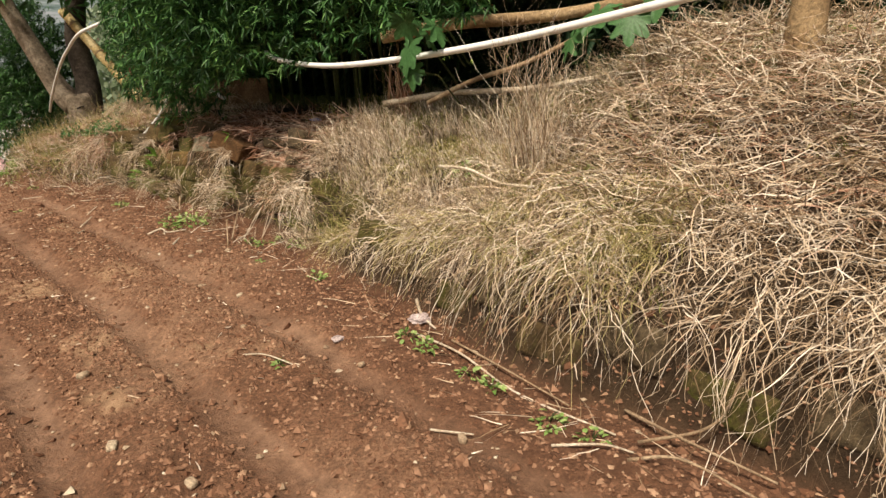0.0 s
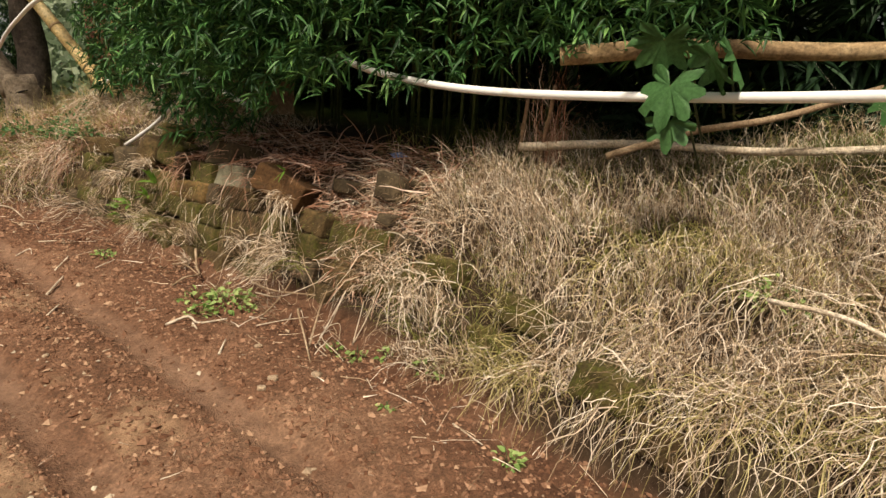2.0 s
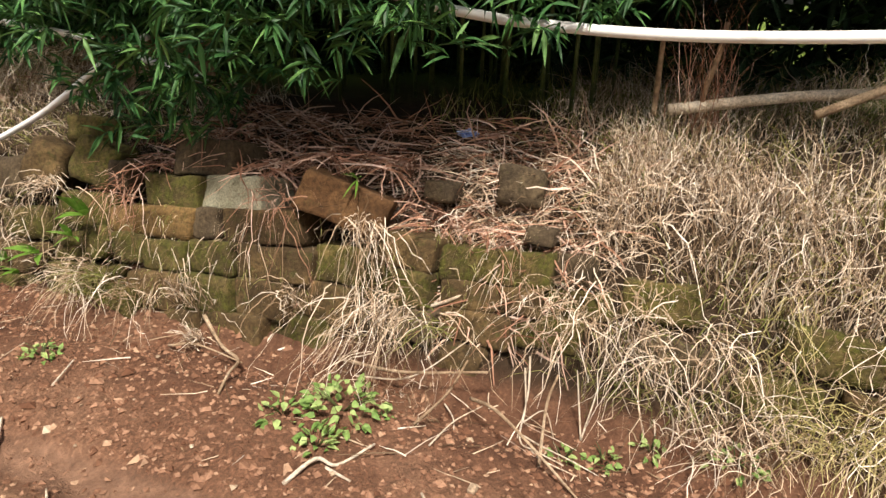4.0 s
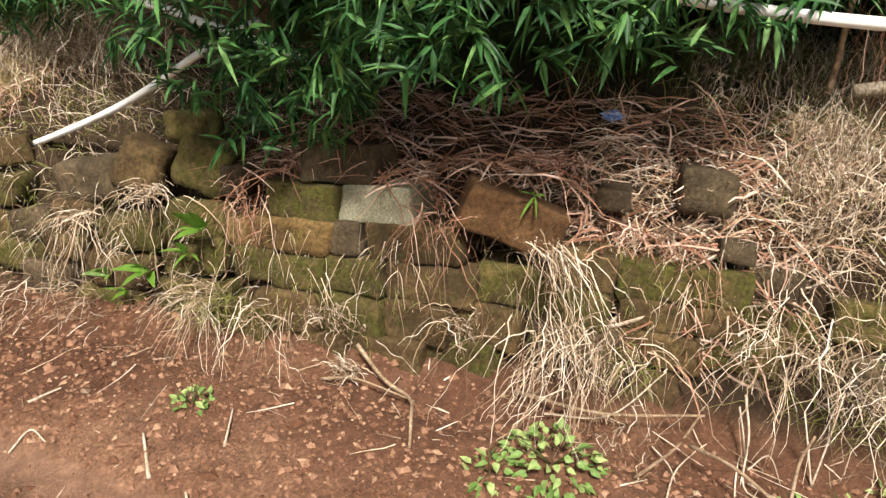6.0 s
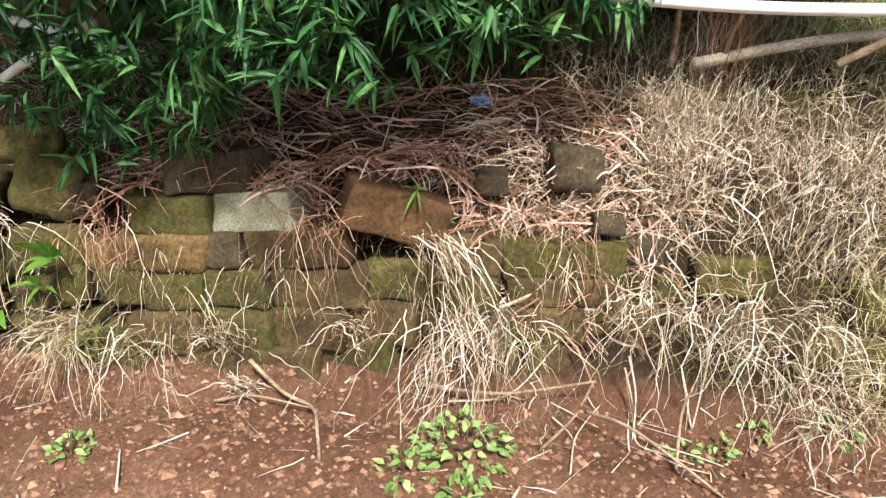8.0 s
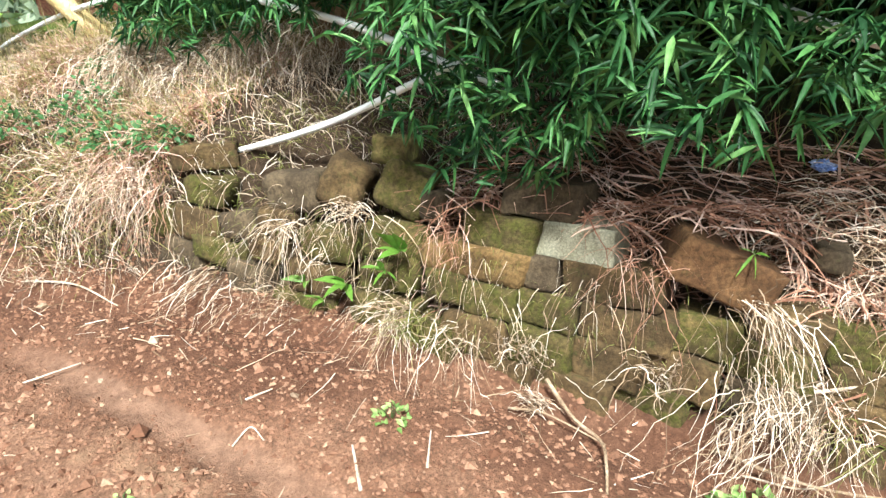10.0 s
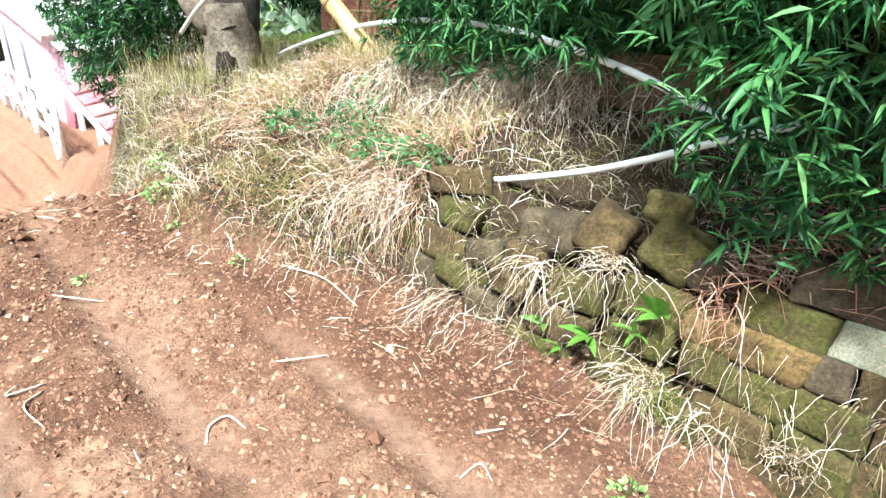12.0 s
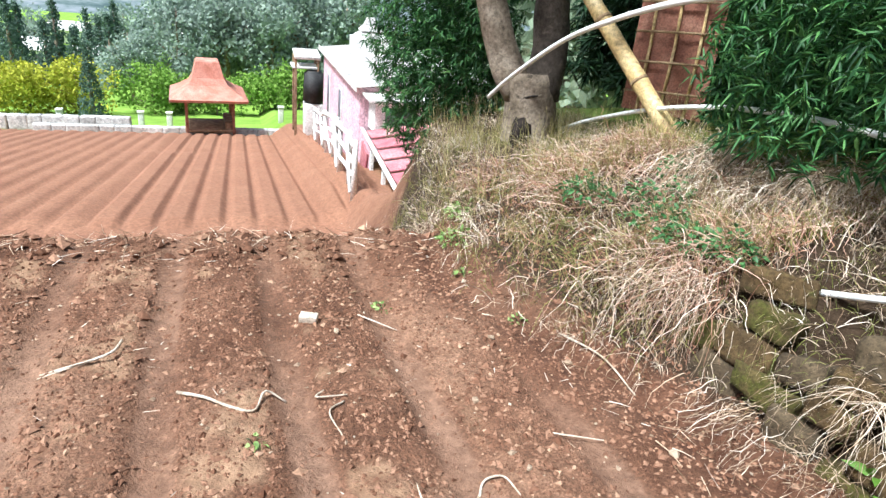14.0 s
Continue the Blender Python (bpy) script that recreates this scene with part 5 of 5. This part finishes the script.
for pts, r in [
    ([(4.75, 2.60, 0.1), (4.62, 2.50, 0.14), (4.45, 2.42, 0.06), (4.30, 2.35, 0)], 0.007), ([(4.9, 2.45, 0.0), (4.8, 2.5, 0.14), (4.75, 2.55, 0.28)], 0.006), ([(4.45, 2.45, 0.0), (4.46, 2.52, 0.2), (4.44, 2.55, 0.32)], 0.006),
    ([(6.0, 2.62, 0.10), (5.85, 2.55, 0.06), (5.72, 2.5, 0.05), (5.66, 2.38, 0.02), (5.62, 2.28, 0)], 0.009), ([(6.1, 2.5, 0.02), (5.95, 2.52, 0.05), (5.7, 2.5, 0.04)], 0.006),
    ([(5.35, 2.66, 0.05), (5.05, 2.62, 0.10), (4.72, 2.68, 0.16)], 0.008), ([(0.9, 2.5, 0.02), (0.6, 2.42, 0.06), (0.3, 2.45, 0.05)], 0.008), ([(0.75, 2.35, 0.02), (0.55, 2.5, 0.1), (0.5, 2.6, 0.16)], 0.007),
    ([(0.7, 2.2, 0.0), (0.55, 2.28, 0.05), (0.3, 2.3, 0.03)], 0.007), ([(1.9, 2.48, 0), (1.5, 2.42, 0.04), (1.1, 2.40, 0.02)], 0.006),
]:
    stick(pts, r, TWIG, "dead twig lying against the foot of the wall")
stick([(5.42, 2.95, 0.06), (5.22, 2.98, 0.10), (5.05, 3.0, 0.16), (4.9, 3.05, 0.2)], 0.011, PALE_TWIG, "forked bleached branch lying on the wall", "branch", "branches on the wall")
stick([(5.38, 2.92, 0.10), (5.25, 2.93, 0.02), (5.12, 3.0, 0.12), (5.0, 3.1, 0.14)], 0.009, PALE_TWIG, "forked bleached branch lying on the wall", "branch", "branches on the wall")
stick([(1.75, 3.1, 0.05), (1.45, 2.95, 0.02), (1.15, 2.85, 0.03)], 0.009, PALE_TWIG, "bleached branch lying on the straw", "branch", "branches on the wall")


def small_stone(s, v, w, h, mat, seed, label="pale stone lying on the soil"):
    bm = stone_mesh(w, w * 0.75, h, seed, 0.6)
    ob = part("small_stone", bm, mat, None, label)
    ob.matrix_world = FR @ pose(-s, v, ground_z(s, v) + h * 0.3, 0, 0, seed * 50)
    return tagged(ob, label, "stone", "small stones on the soil")


for i, (s, v, w, h) in enumerate([(4.18, 2.30, 0.055, 0.04), (4.25, 2.11, 0.06, 0.045), (4.6, 2.25, 0.045, 0.03), (3.27, 1.97, 0.05, 0.035), (1.22, 1.91, 0.045, 0.035), (2.79, 1.77, 0.04, 0.03), (4.22, 2.04, 0.05, 0.03), (1.98, 1.98, 0.04, 0.025), (2.73, 0.98, 0.07, 0.04), (2.08, 0.92, 0.06, 0.03),
                                  (1.64, 1.05, 0.06, 0.03), (3.05, 2.12, 0.03, 0.02), (6.0, 1.5, 0.03, 0.02), (5.1, 1.45, 0.035, 0.02), (7.7, 1.35, 0.035, 0.025), (8.2, 1.3, 0.05, 0.03), (7.3, 0.9, 0.03, 0.02), (8.75, 1.59, 0.05, 0.02), (8.5, 1.95, 0.06, 0.02), (7.4, 1.9, 0.03, 0.02), (8.9, 0.75, 0.05, 0.03)]):
    small_stone(s, v, w * 0.8, h * 0.8, TAN_STONE, i * 0.7 + 0.3)
block = part("wood_offcut", box(bmesh.new(), -0.05, 0.05, -0.028, 0.028, 0, 0.045, None, 0.006), PALE_TWIG, None)
block.matrix_world = FR @ pose(-9.06, 0.62, ground_z(9.06, 0.62), 4, 0, 70)
tagged(block, "pale offcut of wood lying in a furrow", "wood block")


def crumpled(name, s, v, z, r, mat, label, category, seed, flat=0.4):
    bm = bmesh.new()
    bmesh.ops.create_icosphere(bm, subdivisions=3, radius=r)
    for q in bm.verts:
        q.co *= 1 + 0.6 * noise.noise(q.co * 2.2 / r + Vector((seed, 0, 0))) + 0.25 * noise.noise(q.co * 6 / r)
        q.co.z *= flat
    ob = part(name, bm, mat, None, "", False)
    ob.matrix_world = FR @ pose(-s, v, z, 0, 0, seed * 40)
    return tagged(ob, label, category)


crumpled("plastic_wrapper", 5.28, 3.8, ground_z(5.28, 3.8) + 0.05, 0.05, BLUE, "crumpled blue and white plastic wrapper under the bamboo", "wrapper", 1)
crumpled("dead_leaf", 2.20, 2.52, ground_z(2.2, 2.52) + 0.015, 0.055, DEAD_LEAF, "curled grey-purple dead leaf on the soil", "dead leaf", 2, 0.3)
crumpled("dead_leaf", 2.26, 2.03, ground_z(2.26, 2.03) + 0.01, 0.03, DEAD_LEAF, "small grey dead leaf on the soil", "dead leaf", 3, 0.3)
tuft(6.02, 2.56, ground_z(6.02, 2.56) + 0.04, 90, (0.0, -0.2, 0.3), (0.04, 0.11), (0.1, 0.6), 74, STRAW, 0.03, "pale clump of fine dry roots at the wall", 0.7)


# ---- the lower field and beyond ----
def gz(s, v):
    return ground_z(s, v, False)


def gazebo():
    e = thing("gazebo", 40.6, -1.1, gz(40.6, -1.1), "open wooden gazebo with a steep red tiled roof", "gazebo", rz=4)
    for x in (-1.2, 1.2):
        for y in (-1.1, 1.1):
            part("post", box(bmesh.new(), x - 0.07, x + 0.07, y - 0.07, y + 0.07, 0, 2.05, None, 0.01), BRICK_RED, e)
    part("platform", box(bmesh.new(), -1.25, 1.25, -1.2, 1.2, 0.35, 0.5, None, 0.02), WOOD, e)
    part("bench", box(bmesh.new(), -1.1, 1.1, 0.7, 1.1, 0.5, 0.85, None, 0.02), WOOD, e)
    part("rail", box(bmesh.new(), -1.1, 1.1, -1.02, -0.96, 1.72, 1.84, None, 0.01), BRICK_RED, e)
    part("rail", box(bmesh.new(), -1.1, 1.1, 0.96, 1.02, 1.72, 1.84, None, 0.01), BRICK_RED, e)
    bm = bmesh.new()
    rings = [(1.86, 1.96), (1.90, 2.08), (1.42, 2.32), (0.98, 2.62), (0.78, 2.95), (0.58, 3.70), (0.52, 3.76)]
    loops = [[bm.verts.new((a * r, b * r, z)) for a, b in ((-1, -0.95), (1, -0.95), (1, 0.95), (-1, 0.95))] for r, z in rings]
    for l0, l1 in zip(loops, loops[1:]):
        for k in range(4):
            bm.faces.new((l0[k], l0[(k + 1) % 4], l1[(k + 1) % 4], l1[k]))
    bm.faces.new(loops[-1])
    bm.faces.new(loops[0][::-1])
    part("roof", bm, TILE_RED, e, "steep red roof", False)
    part("fascia", box(bmesh.new(), -1.87, 1.87, -1.84, -1.80, 1.92, 2.07, None, 0.01), DARK_PINK, e)


gazebo()


def house():
    e = thing("house", 27.7, 3.56, -4.2, "narrow pink plastered house with a pale sheet roof", "house")

    def wall_part(name, x0, x1, y0, y1, a, b, mat, label="", bevel=0.01):
        return part(name, box(bmesh.new(), x0, x1, y0, y1, a, b, None, bevel), mat, e, label, False)
    wall_part("wall", -4.0, 4.0, 0.0, 0.15, -1.8, 2.8, PINK)
    wall_part("wall", 3.85, 4.0, 0.16, 3.4, -1.8, 2.8, PINK)
    wall_part("wall", -4.0, -3.85, 0.16, 3.4, -1.8, 2.8, PINK)
    wall_part("wall", -4.0, 4.0, 3.41, 3.55, -1.8, 2.8, PINK)
    for x in (-2.3, 0.5):
        w = wall_part("window", x - 0.32, x + 0.32, -0.035, -0.003, 0.6, 2.2, WHITE_PAINT, "tall narrow window")
        p = part("pane", box(bmesh.new(), x - 0.22, x + 0.22, -0.05, -0.04, 0.7, 2.1), GREY_PANE, w)
    bm = bmesh.new()
    n = 90
    rows = []
    for i in range(n + 1):
        x = -4.3 + 8.5 * i / n
        dz = 0.03 * (i % 2)
        rows.append([bm.verts.new((x, -0.14, 2.84 + dz)), bm.verts.new((x, 1.8, 3.06 + dz)), bm.verts.new((x, 3.8, 3.10 + dz))])
    for a, b in zip(rows, rows[1:]):
        bm.faces.new((a[0], b[0], b[1], a[1]))
        bm.faces.new((a[1], b[1], b[2], a[2]))
    bmesh.ops.solidify(bm, geom=bm.faces[:], thickness=0.03)
    part("roof", bm, ROOF_SHEET, e, "pale corrugated sheet roof", False)
    part("fascia", box(bmesh.new(), -4.3, 4.3, -0.19, -0.15, 2.74, 2.90, None, 0.01), WHITE_PAINT, e)
    # the low white annex at the house's end, with a window
    wall_part("annex_wall", 4.02, 4.95, 0.25, 2.6, 1.75, 2.62, WHITE_PAINT, "white annex wall")
    wall_part("annex_roof", 4.02, 5.15, 0.05, 2.8, 2.63, 2.70, ROOF_SHEET, "pale flat annex roof")
    w = wall_part("window", 4.955, 4.985, 0.45, 1.35, 1.95, 2.5, WHITE_PAINT, "small annex window")
    part("pane", box(bmesh.new(), 4.99, 5.0, 0.52, 1.28, 2.02, 2.43), GREY_PANE, w)
    wall_part("porch_wall", 4.02, 5.6, 0.02, 0.12, -0.6, 1.72, PINK)
    part("porch_panel", box(bmesh.new(), 4.7, 5.5, -0.05, 0.0, 0.75, 1.45, Matrix.Rotation(radians(12), 4, "Y"), 0.01), DARK_PINK, e)
    # the porch roof of faded red sheets, stepping down towards the plot
    turn = Matrix.Rotation(radians(9), 4, "X")
    for i in range(5):
        for k in range(2):
            part("roof_sheet", box(bmesh.new(), 5.0 + i * 0.78, 5.74 + i * 0.78, 0.02 + k * 0.95, 0.93 + k * 0.95, 1.88 - i * 0.055 + k * 0.14, 1.92 - i * 0.055 + k * 0.14, turn, 0.005), DARK_PINK, e, "faded red sheet", False)
    part("gutter", tube([(4.98, -0.05, 1.84), (9.0, -0.05, 1.55)], [0.06, 0.06], 8), WHITE_PAINT, e, "white gutter")
    for x in (5.8, 7.3, 8.8):
        part("porch_post", box(bmesh.new(), x - 0.05, x + 0.05, 0.0, 0.1, -0.4, 1.74 - (x - 5) * 0.07, None, 0.008), WHITE_PAINT, e)


house()


def shed():
    e = thing("shed", 33.6, 3.0, gz(33.6, 3.0), "small white-roofed shed beside the house", "shed")
    h = -1.95 - gz(33.6, 3.0)
    part("roof", box(bmesh.new(), -0.6, 0.6, -0.45, 0.6, h, h + 0.14, Matrix.Rotation(radians(8), 4, "Y"), 0.03), ROOF_SHEET, e)
    part("awning", box(bmesh.new(), -0.55, 0.55, -0.55, 0.5, h - 0.45, h - 0.36, None, 0.02), WHITE_PAINT, e)
    for x in (-0.5, 0.5):
        for y in (-0.4, 0.5):
            part("post", box(bmesh.new(), x - 0.05, x + 0.05, y - 0.05, y + 0.05, 0, h, None, 0.01), WOOD, e)
    t = thing("water_tank", 33.2, 3.35, gz(33.2, 3.35) + 1.4, "black water tank beside the house wall", "tank")
    bm = bmesh.new()
    bmesh.ops.create_cone(bm, cap_ends=True, segments=24, radius1=0.45, radius2=0.40, depth=1.3)
    bmesh.ops.bevel(bm, geom=[q for q in bm.edges if len(q.link_faces) == 2 and q.calc_face_angle() > 0.6], offset=0.08, segments=3, affect="EDGES")
    bmesh.ops.translate(bm, verts=bm.verts, vec=(0, 0, 0.65))
    part("barrel", bm, RUBBER, t)
    part("stand", box(bmesh.new(), -0.4, 0.4, -0.4, 0.4, -1.4, -0.01, None, 0.02), WHITE_PAINT, t)


shed()


def far_roof():
    e = thing("pavilion", 35.6, 6.1, gz(35.6, 6.1), "grey stepped pyramid roof of a pavilion behind the house", "pavilion")
    h = -1.25 - gz(35.6, 6.1)
    part("base", box(bmesh.new(), -0.8, 0.8, -0.8, 0.8, 0, h, None, 0.02), WHITE_PAINT, e)
    for k, (r, a, b) in enumerate(((1.0, 0.0, 0.28), (0.7, 0.30, 0.55), (0.4, 0.57, 0.85))):
        bm = bmesh.new()
        bmesh.ops.create_cone(bm, cap_ends=True, segments=4, radius1=r, radius2=r * 0.55, depth=b - a, matrix=Matrix.Translation((0, 0, h + (a + b) / 2)) @ Matrix.Rotation(radians(45), 4, "Z"))
        part("roof_tier", bm, KERB, e, "", False)


far_roof()


def rail_fence():
    e = thing("rail_fence", 20.0, 2.75, gz(20.0, 2.75), "crooked white bamboo rail fence along the house", "fence")
    n = 11
    tops = []
    for i in range(n):
        s = 18.9 + i * 1.25
        v = 2.62 + 0.055 * i + 0.05 * math.sin(i * 2.1)
        z = gz(s, v) - gz(20.0, 2.75)
        x, y = 20.0 - s, v - 2.75
        tops.append((x, y, z))
        part("post", tube([(x, y, z - 0.1), (x + 0.03 * math.sin(i), y, z + 0.6), (x + 0.05 * math.sin(i * 3), y, z + 1.25)], [0.065, 0.06, 0.055], 8), WHITE_PAINT, e)
    for h in (0.45, 0.8, 1.15):
        part("rail", tube([(x, y - 0.05, z + h + 0.04 * math.sin(k * 1.7 + h * 5)) for k, (x, y, z) in enumerate(tops)], [0.05] * n, 8), WHITE_PAINT, e)
    for k in range(0, n - 1, 2):
        (x0, y0, z0), (x1, y1, z1) = tops[k], tops[k + 1]
        part("brace", tube([(x0, y0 - 0.08, z0 + 0.1), (x1, y1 - 0.08, z1 + 1.1)], [0.04, 0.04], 7), WHITE_PAINT, e)


rail_fence()
rng = np.random.default_rng(77)
for name, s0, s1, v0, v1, h in (("field_wall", 40.0, 40.0, -9.0, 3.2, 0.35), ("field_wall", 40.4, 40.4, -24.0, -5.2, 0.75)):
    e = thing(name, s0, (v0 + v1) / 2, gz(s0, (v0 + v1) / 2), "low pale stone wall closing the lower field", "wall", "walls of the lower field")
    y = v0
    while y < v1:
        w = float(rng.uniform(0.5, 0.9))
        ob = part("stone", stone_mesh(w, 0.4, h, float(rng.uniform(0, 9)), 0.12), KERB, e)
        ob.matrix_local = pose(0, y - (v0 + v1) / 2 + w / 2, h / 2, 0, 0, 90)
        y += w
for i, v in enumerate((-12.0, -8.4, -4.6, -3.2, 2.6, -15.5)):
    p = thing("marker_post", 42.5, v, gz(42.5, v), "short white concrete post on the lawn", "post", "white posts on the lawn")
    part("shaft", box(bmesh.new(), -0.14, 0.14, -0.14, 0.14, 0, 0.85, None, 0.03), WHITE_PAINT, p)
    part("cap", box(bmesh.new(), -0.17, 0.17, -0.17, 0.17, 0.86, 0.95, None, 0.02), WHITE_PAINT, p)


def far_tree(s, v, h, r, mat, label, seed, conifer=False, clumps=260, low=0.25):
    """Tapered trunk, limbs, and a crown of many small leaf clumps with gaps."""
    rng = np.random.default_rng(seed)
    z = gz(s, v)
    e = thing("tree", s, v, z, label, "tree")
    part("trunk", tube([(0, 0, -0.3), (0.05 * h * rng.normal() * 0.3, 0, h * 0.4), (0, 0, h * 0.9)], [0.035 * h, 0.024 * h, 0.006 * h], 8), BARK, e)
    cs, sz = [], []
    for k in range(0 if conifer else 7):
        a, t = rng.uniform(0, 6.28), rng.uniform(low + 0.05, 0.75)
        tip = Vector((math.cos(a) * r * 0.7, math.sin(a) * r * 0.7, h * (t + 0.15)))
        part("limb", tube([(0, 0, h * t * 0.8), tip * 0.5 + Vector((0, 0, h * t * 0.4)), tip], [0.012 * h, 0.008 * h, 0.003 * h], 6), BARK, e)
    blobs = [(rng.uniform(0, 6.28), rng.uniform(0.2, 0.75) * r, rng.uniform(low + 0.12, 0.92) * h, rng.uniform(0.28, 0.5) * r) for _ in range(13)]
    for _ in range(clumps):
        if conifer:
            t = rng.uniform(0, 1) ** 1.4
            a, q = rng.uniform(0, 6.28), r * (1 - t) * rng.uniform(0.5, 1.05) + 0.05
            cs.append((math.cos(a) * q, math.sin(a) * q, h * (low + (1 - low) * t)))
        else:
            a, q, b, w = blobs[int(rng.integers(len(blobs)))]
            o = rng.normal(size=3)
            o /= np.linalg.norm(o)
            cs.append((math.cos(a) * q + o[0] * w, math.sin(a) * q + o[1] * w, b + o[2] * w * 0.8))
    cs = np.array(cs)
    per = 9
    roots = np.repeat(cs, per, 0) + rng.normal(size=(len(cs) * per, 3)) * 0.10 * r
    aims = rng.normal(size=(len(roots), 3)) + np.array((0, 0, -0.2))
    ln = rng.uniform(0.12, 0.28, len(roots)) * (r * 0.6 if not conifer else r * 1.0)
    v0, f0 = flat_leaves(roots, aims, ln, ln * 0.6, rng)
    fast_mesh("crown", v0, f0, mat, "", "", "", e, False)
    return e


# trees beyond the lawn, from the near shrubs to the far woods
for i, (s, v, h, r) in enumerate([(53, -12.5, 3.0, 2.0), (53.5, -9.8, 3.2, 2.1), (52.5, -14.8, 2.4, 1.8)]):
    far_tree(s, v, h, r, LEAF_YELLOW, "rounded yellow-leaved shrub beyond the field", 400 + i, False, 330, 0.05)
far_tree(50, -8.3, 4.6, 0.75, LEAF_CONIFER, "narrow dark cypress beside the yellow shrub", 410, True, 300, 0.03)
for i, (s, v, h, r) in enumerate([(56, -5.5, 3.4, 2.2), (58, -3.4, 2.6, 2.0), (57, -1.2, 2.4, 2.0), (57, 2.2, 2.6, 2.2), (58, 5, 3.0, 2.3), (60, -17.5, 2.8, 2.3)]):
    far_tree(s, v, h, r, LEAF_LIGHT, "light green shrub at the edge of the lawn", 420 + i, False, 300, 0.03)
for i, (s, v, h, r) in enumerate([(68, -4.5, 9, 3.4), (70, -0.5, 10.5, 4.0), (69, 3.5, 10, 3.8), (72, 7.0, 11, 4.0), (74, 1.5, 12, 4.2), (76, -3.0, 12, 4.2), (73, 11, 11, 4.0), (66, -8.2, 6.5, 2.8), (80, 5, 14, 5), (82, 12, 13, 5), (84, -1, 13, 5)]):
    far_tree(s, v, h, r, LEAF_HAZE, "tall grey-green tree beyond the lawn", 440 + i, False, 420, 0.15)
for i, (s, v, h, r) in enumerate([(-4, 9.5, 6.5, 3), (0.5, 9.0, 6, 3), (5, 9.5, 7, 3.4), (9.5, 9.0, 6.5, 3.2), (14, 9.5, 7, 3.4), (19, 10.5, 8, 3.6), (24, 12, 9, 4), (30, 13, 10, 4), (37, 12, 10, 4)]):
    far_tree(s, v, h, r, LEAF_FAR, "leafy tree behind the bank", 600 + i, False, 420, 0.05)
for i in range(16):
    s, v = 88 + 7 * math.sin(i * 2.3), -27 + i * 1.15
    far_tree(s, v, 7.5 + 1.6 * math.sin(i * 1.7), 1.5, LEAF_CONIFER, "dark conifer in the far plantation", 470 + i, True, 230, 0.05)
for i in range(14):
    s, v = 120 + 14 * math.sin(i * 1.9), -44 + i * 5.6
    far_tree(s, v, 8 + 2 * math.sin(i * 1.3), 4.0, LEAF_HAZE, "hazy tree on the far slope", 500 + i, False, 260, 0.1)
def valley_backdrop():
    """The hazy far side of the valley: a plain glowing sheet of pale fields, roofs and woods."""
    m = bpy.data.materials.new("valley_haze_glow")
    m.use_nodes = True
    nt = m.node_tree
    g = nt.nodes.new("ShaderNodeTexCoord")
    mp = nt.nodes.new("ShaderNodeMapping")
    mp.inputs["Scale"].default_value = (0.05, 0.05, 0.30)
    nt.links.new(g.outputs["Object"], mp.inputs["Vector"])
    n = noise_node(nt, 1.0, 5.0, 0.7, mp.outputs[0])
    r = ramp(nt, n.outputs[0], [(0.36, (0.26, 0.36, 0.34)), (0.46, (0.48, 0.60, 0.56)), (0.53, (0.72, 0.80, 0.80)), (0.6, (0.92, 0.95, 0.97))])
    # Emission supplies the haze's brightness; the sun plays no part in it.
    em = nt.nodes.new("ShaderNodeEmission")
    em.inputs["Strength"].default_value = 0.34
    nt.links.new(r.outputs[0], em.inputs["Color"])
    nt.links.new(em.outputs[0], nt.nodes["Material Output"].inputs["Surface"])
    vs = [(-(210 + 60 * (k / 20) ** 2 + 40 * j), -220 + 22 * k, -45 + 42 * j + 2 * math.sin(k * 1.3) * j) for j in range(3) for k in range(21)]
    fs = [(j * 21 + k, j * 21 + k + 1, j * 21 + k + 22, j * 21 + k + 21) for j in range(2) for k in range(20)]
    fast_mesh("backdrop", vs, fs, m, "glowing backdrop sheet for the hazy far side of the valley with pale fields", "backdrop", "structure")


valley_backdrop()
for i, (s, v, w) in enumerate([(84, -31, 3.0), (105, -18, 4.0), (108, -26, 4.0), (150, -30, 6), (150, -10, 6), (140, 8, 5), (150, 22, 6)]):
    e = thing("far_house", s, v, gz(s, v), "small pale-roofed building on the far slope", "house", "far buildings")
    part("wall", box(bmesh.new(), -w / 2, w / 2, -w / 2, w / 2, -0.5, 2.6, None, 0.03), WHITE_PAINT, e, "", False)
    bm = bmesh.new()
    q = [bm.verts.new(c) for c in ((-w * 0.6, -w * 0.6, 2.5), (w * 0.6, -w * 0.6, 2.5), (w * 0.6, w * 0.6, 2.5), (-w * 0.6, w * 0.6, 2.5), (0, -w * 0.6, 3.9), (0, w * 0.6, 3.9))]
    for f in ((0, 1, 4), (1, 2, 5, 4), (2, 3, 5), (3, 0, 4, 5), (0, 3, 2, 1)):
        bm.faces.new([q[k] for k in f])
    part("roof", bm, ROOF_SHEET, e, "", False)
    for x in (-w * 0.25, w * 0.25):
        part("window", box(bmesh.new(), w / 2 + 0.004, w / 2 + 0.05, x - 0.4, x + 0.4, 0.8, 1.9), GREY_PANE, e)
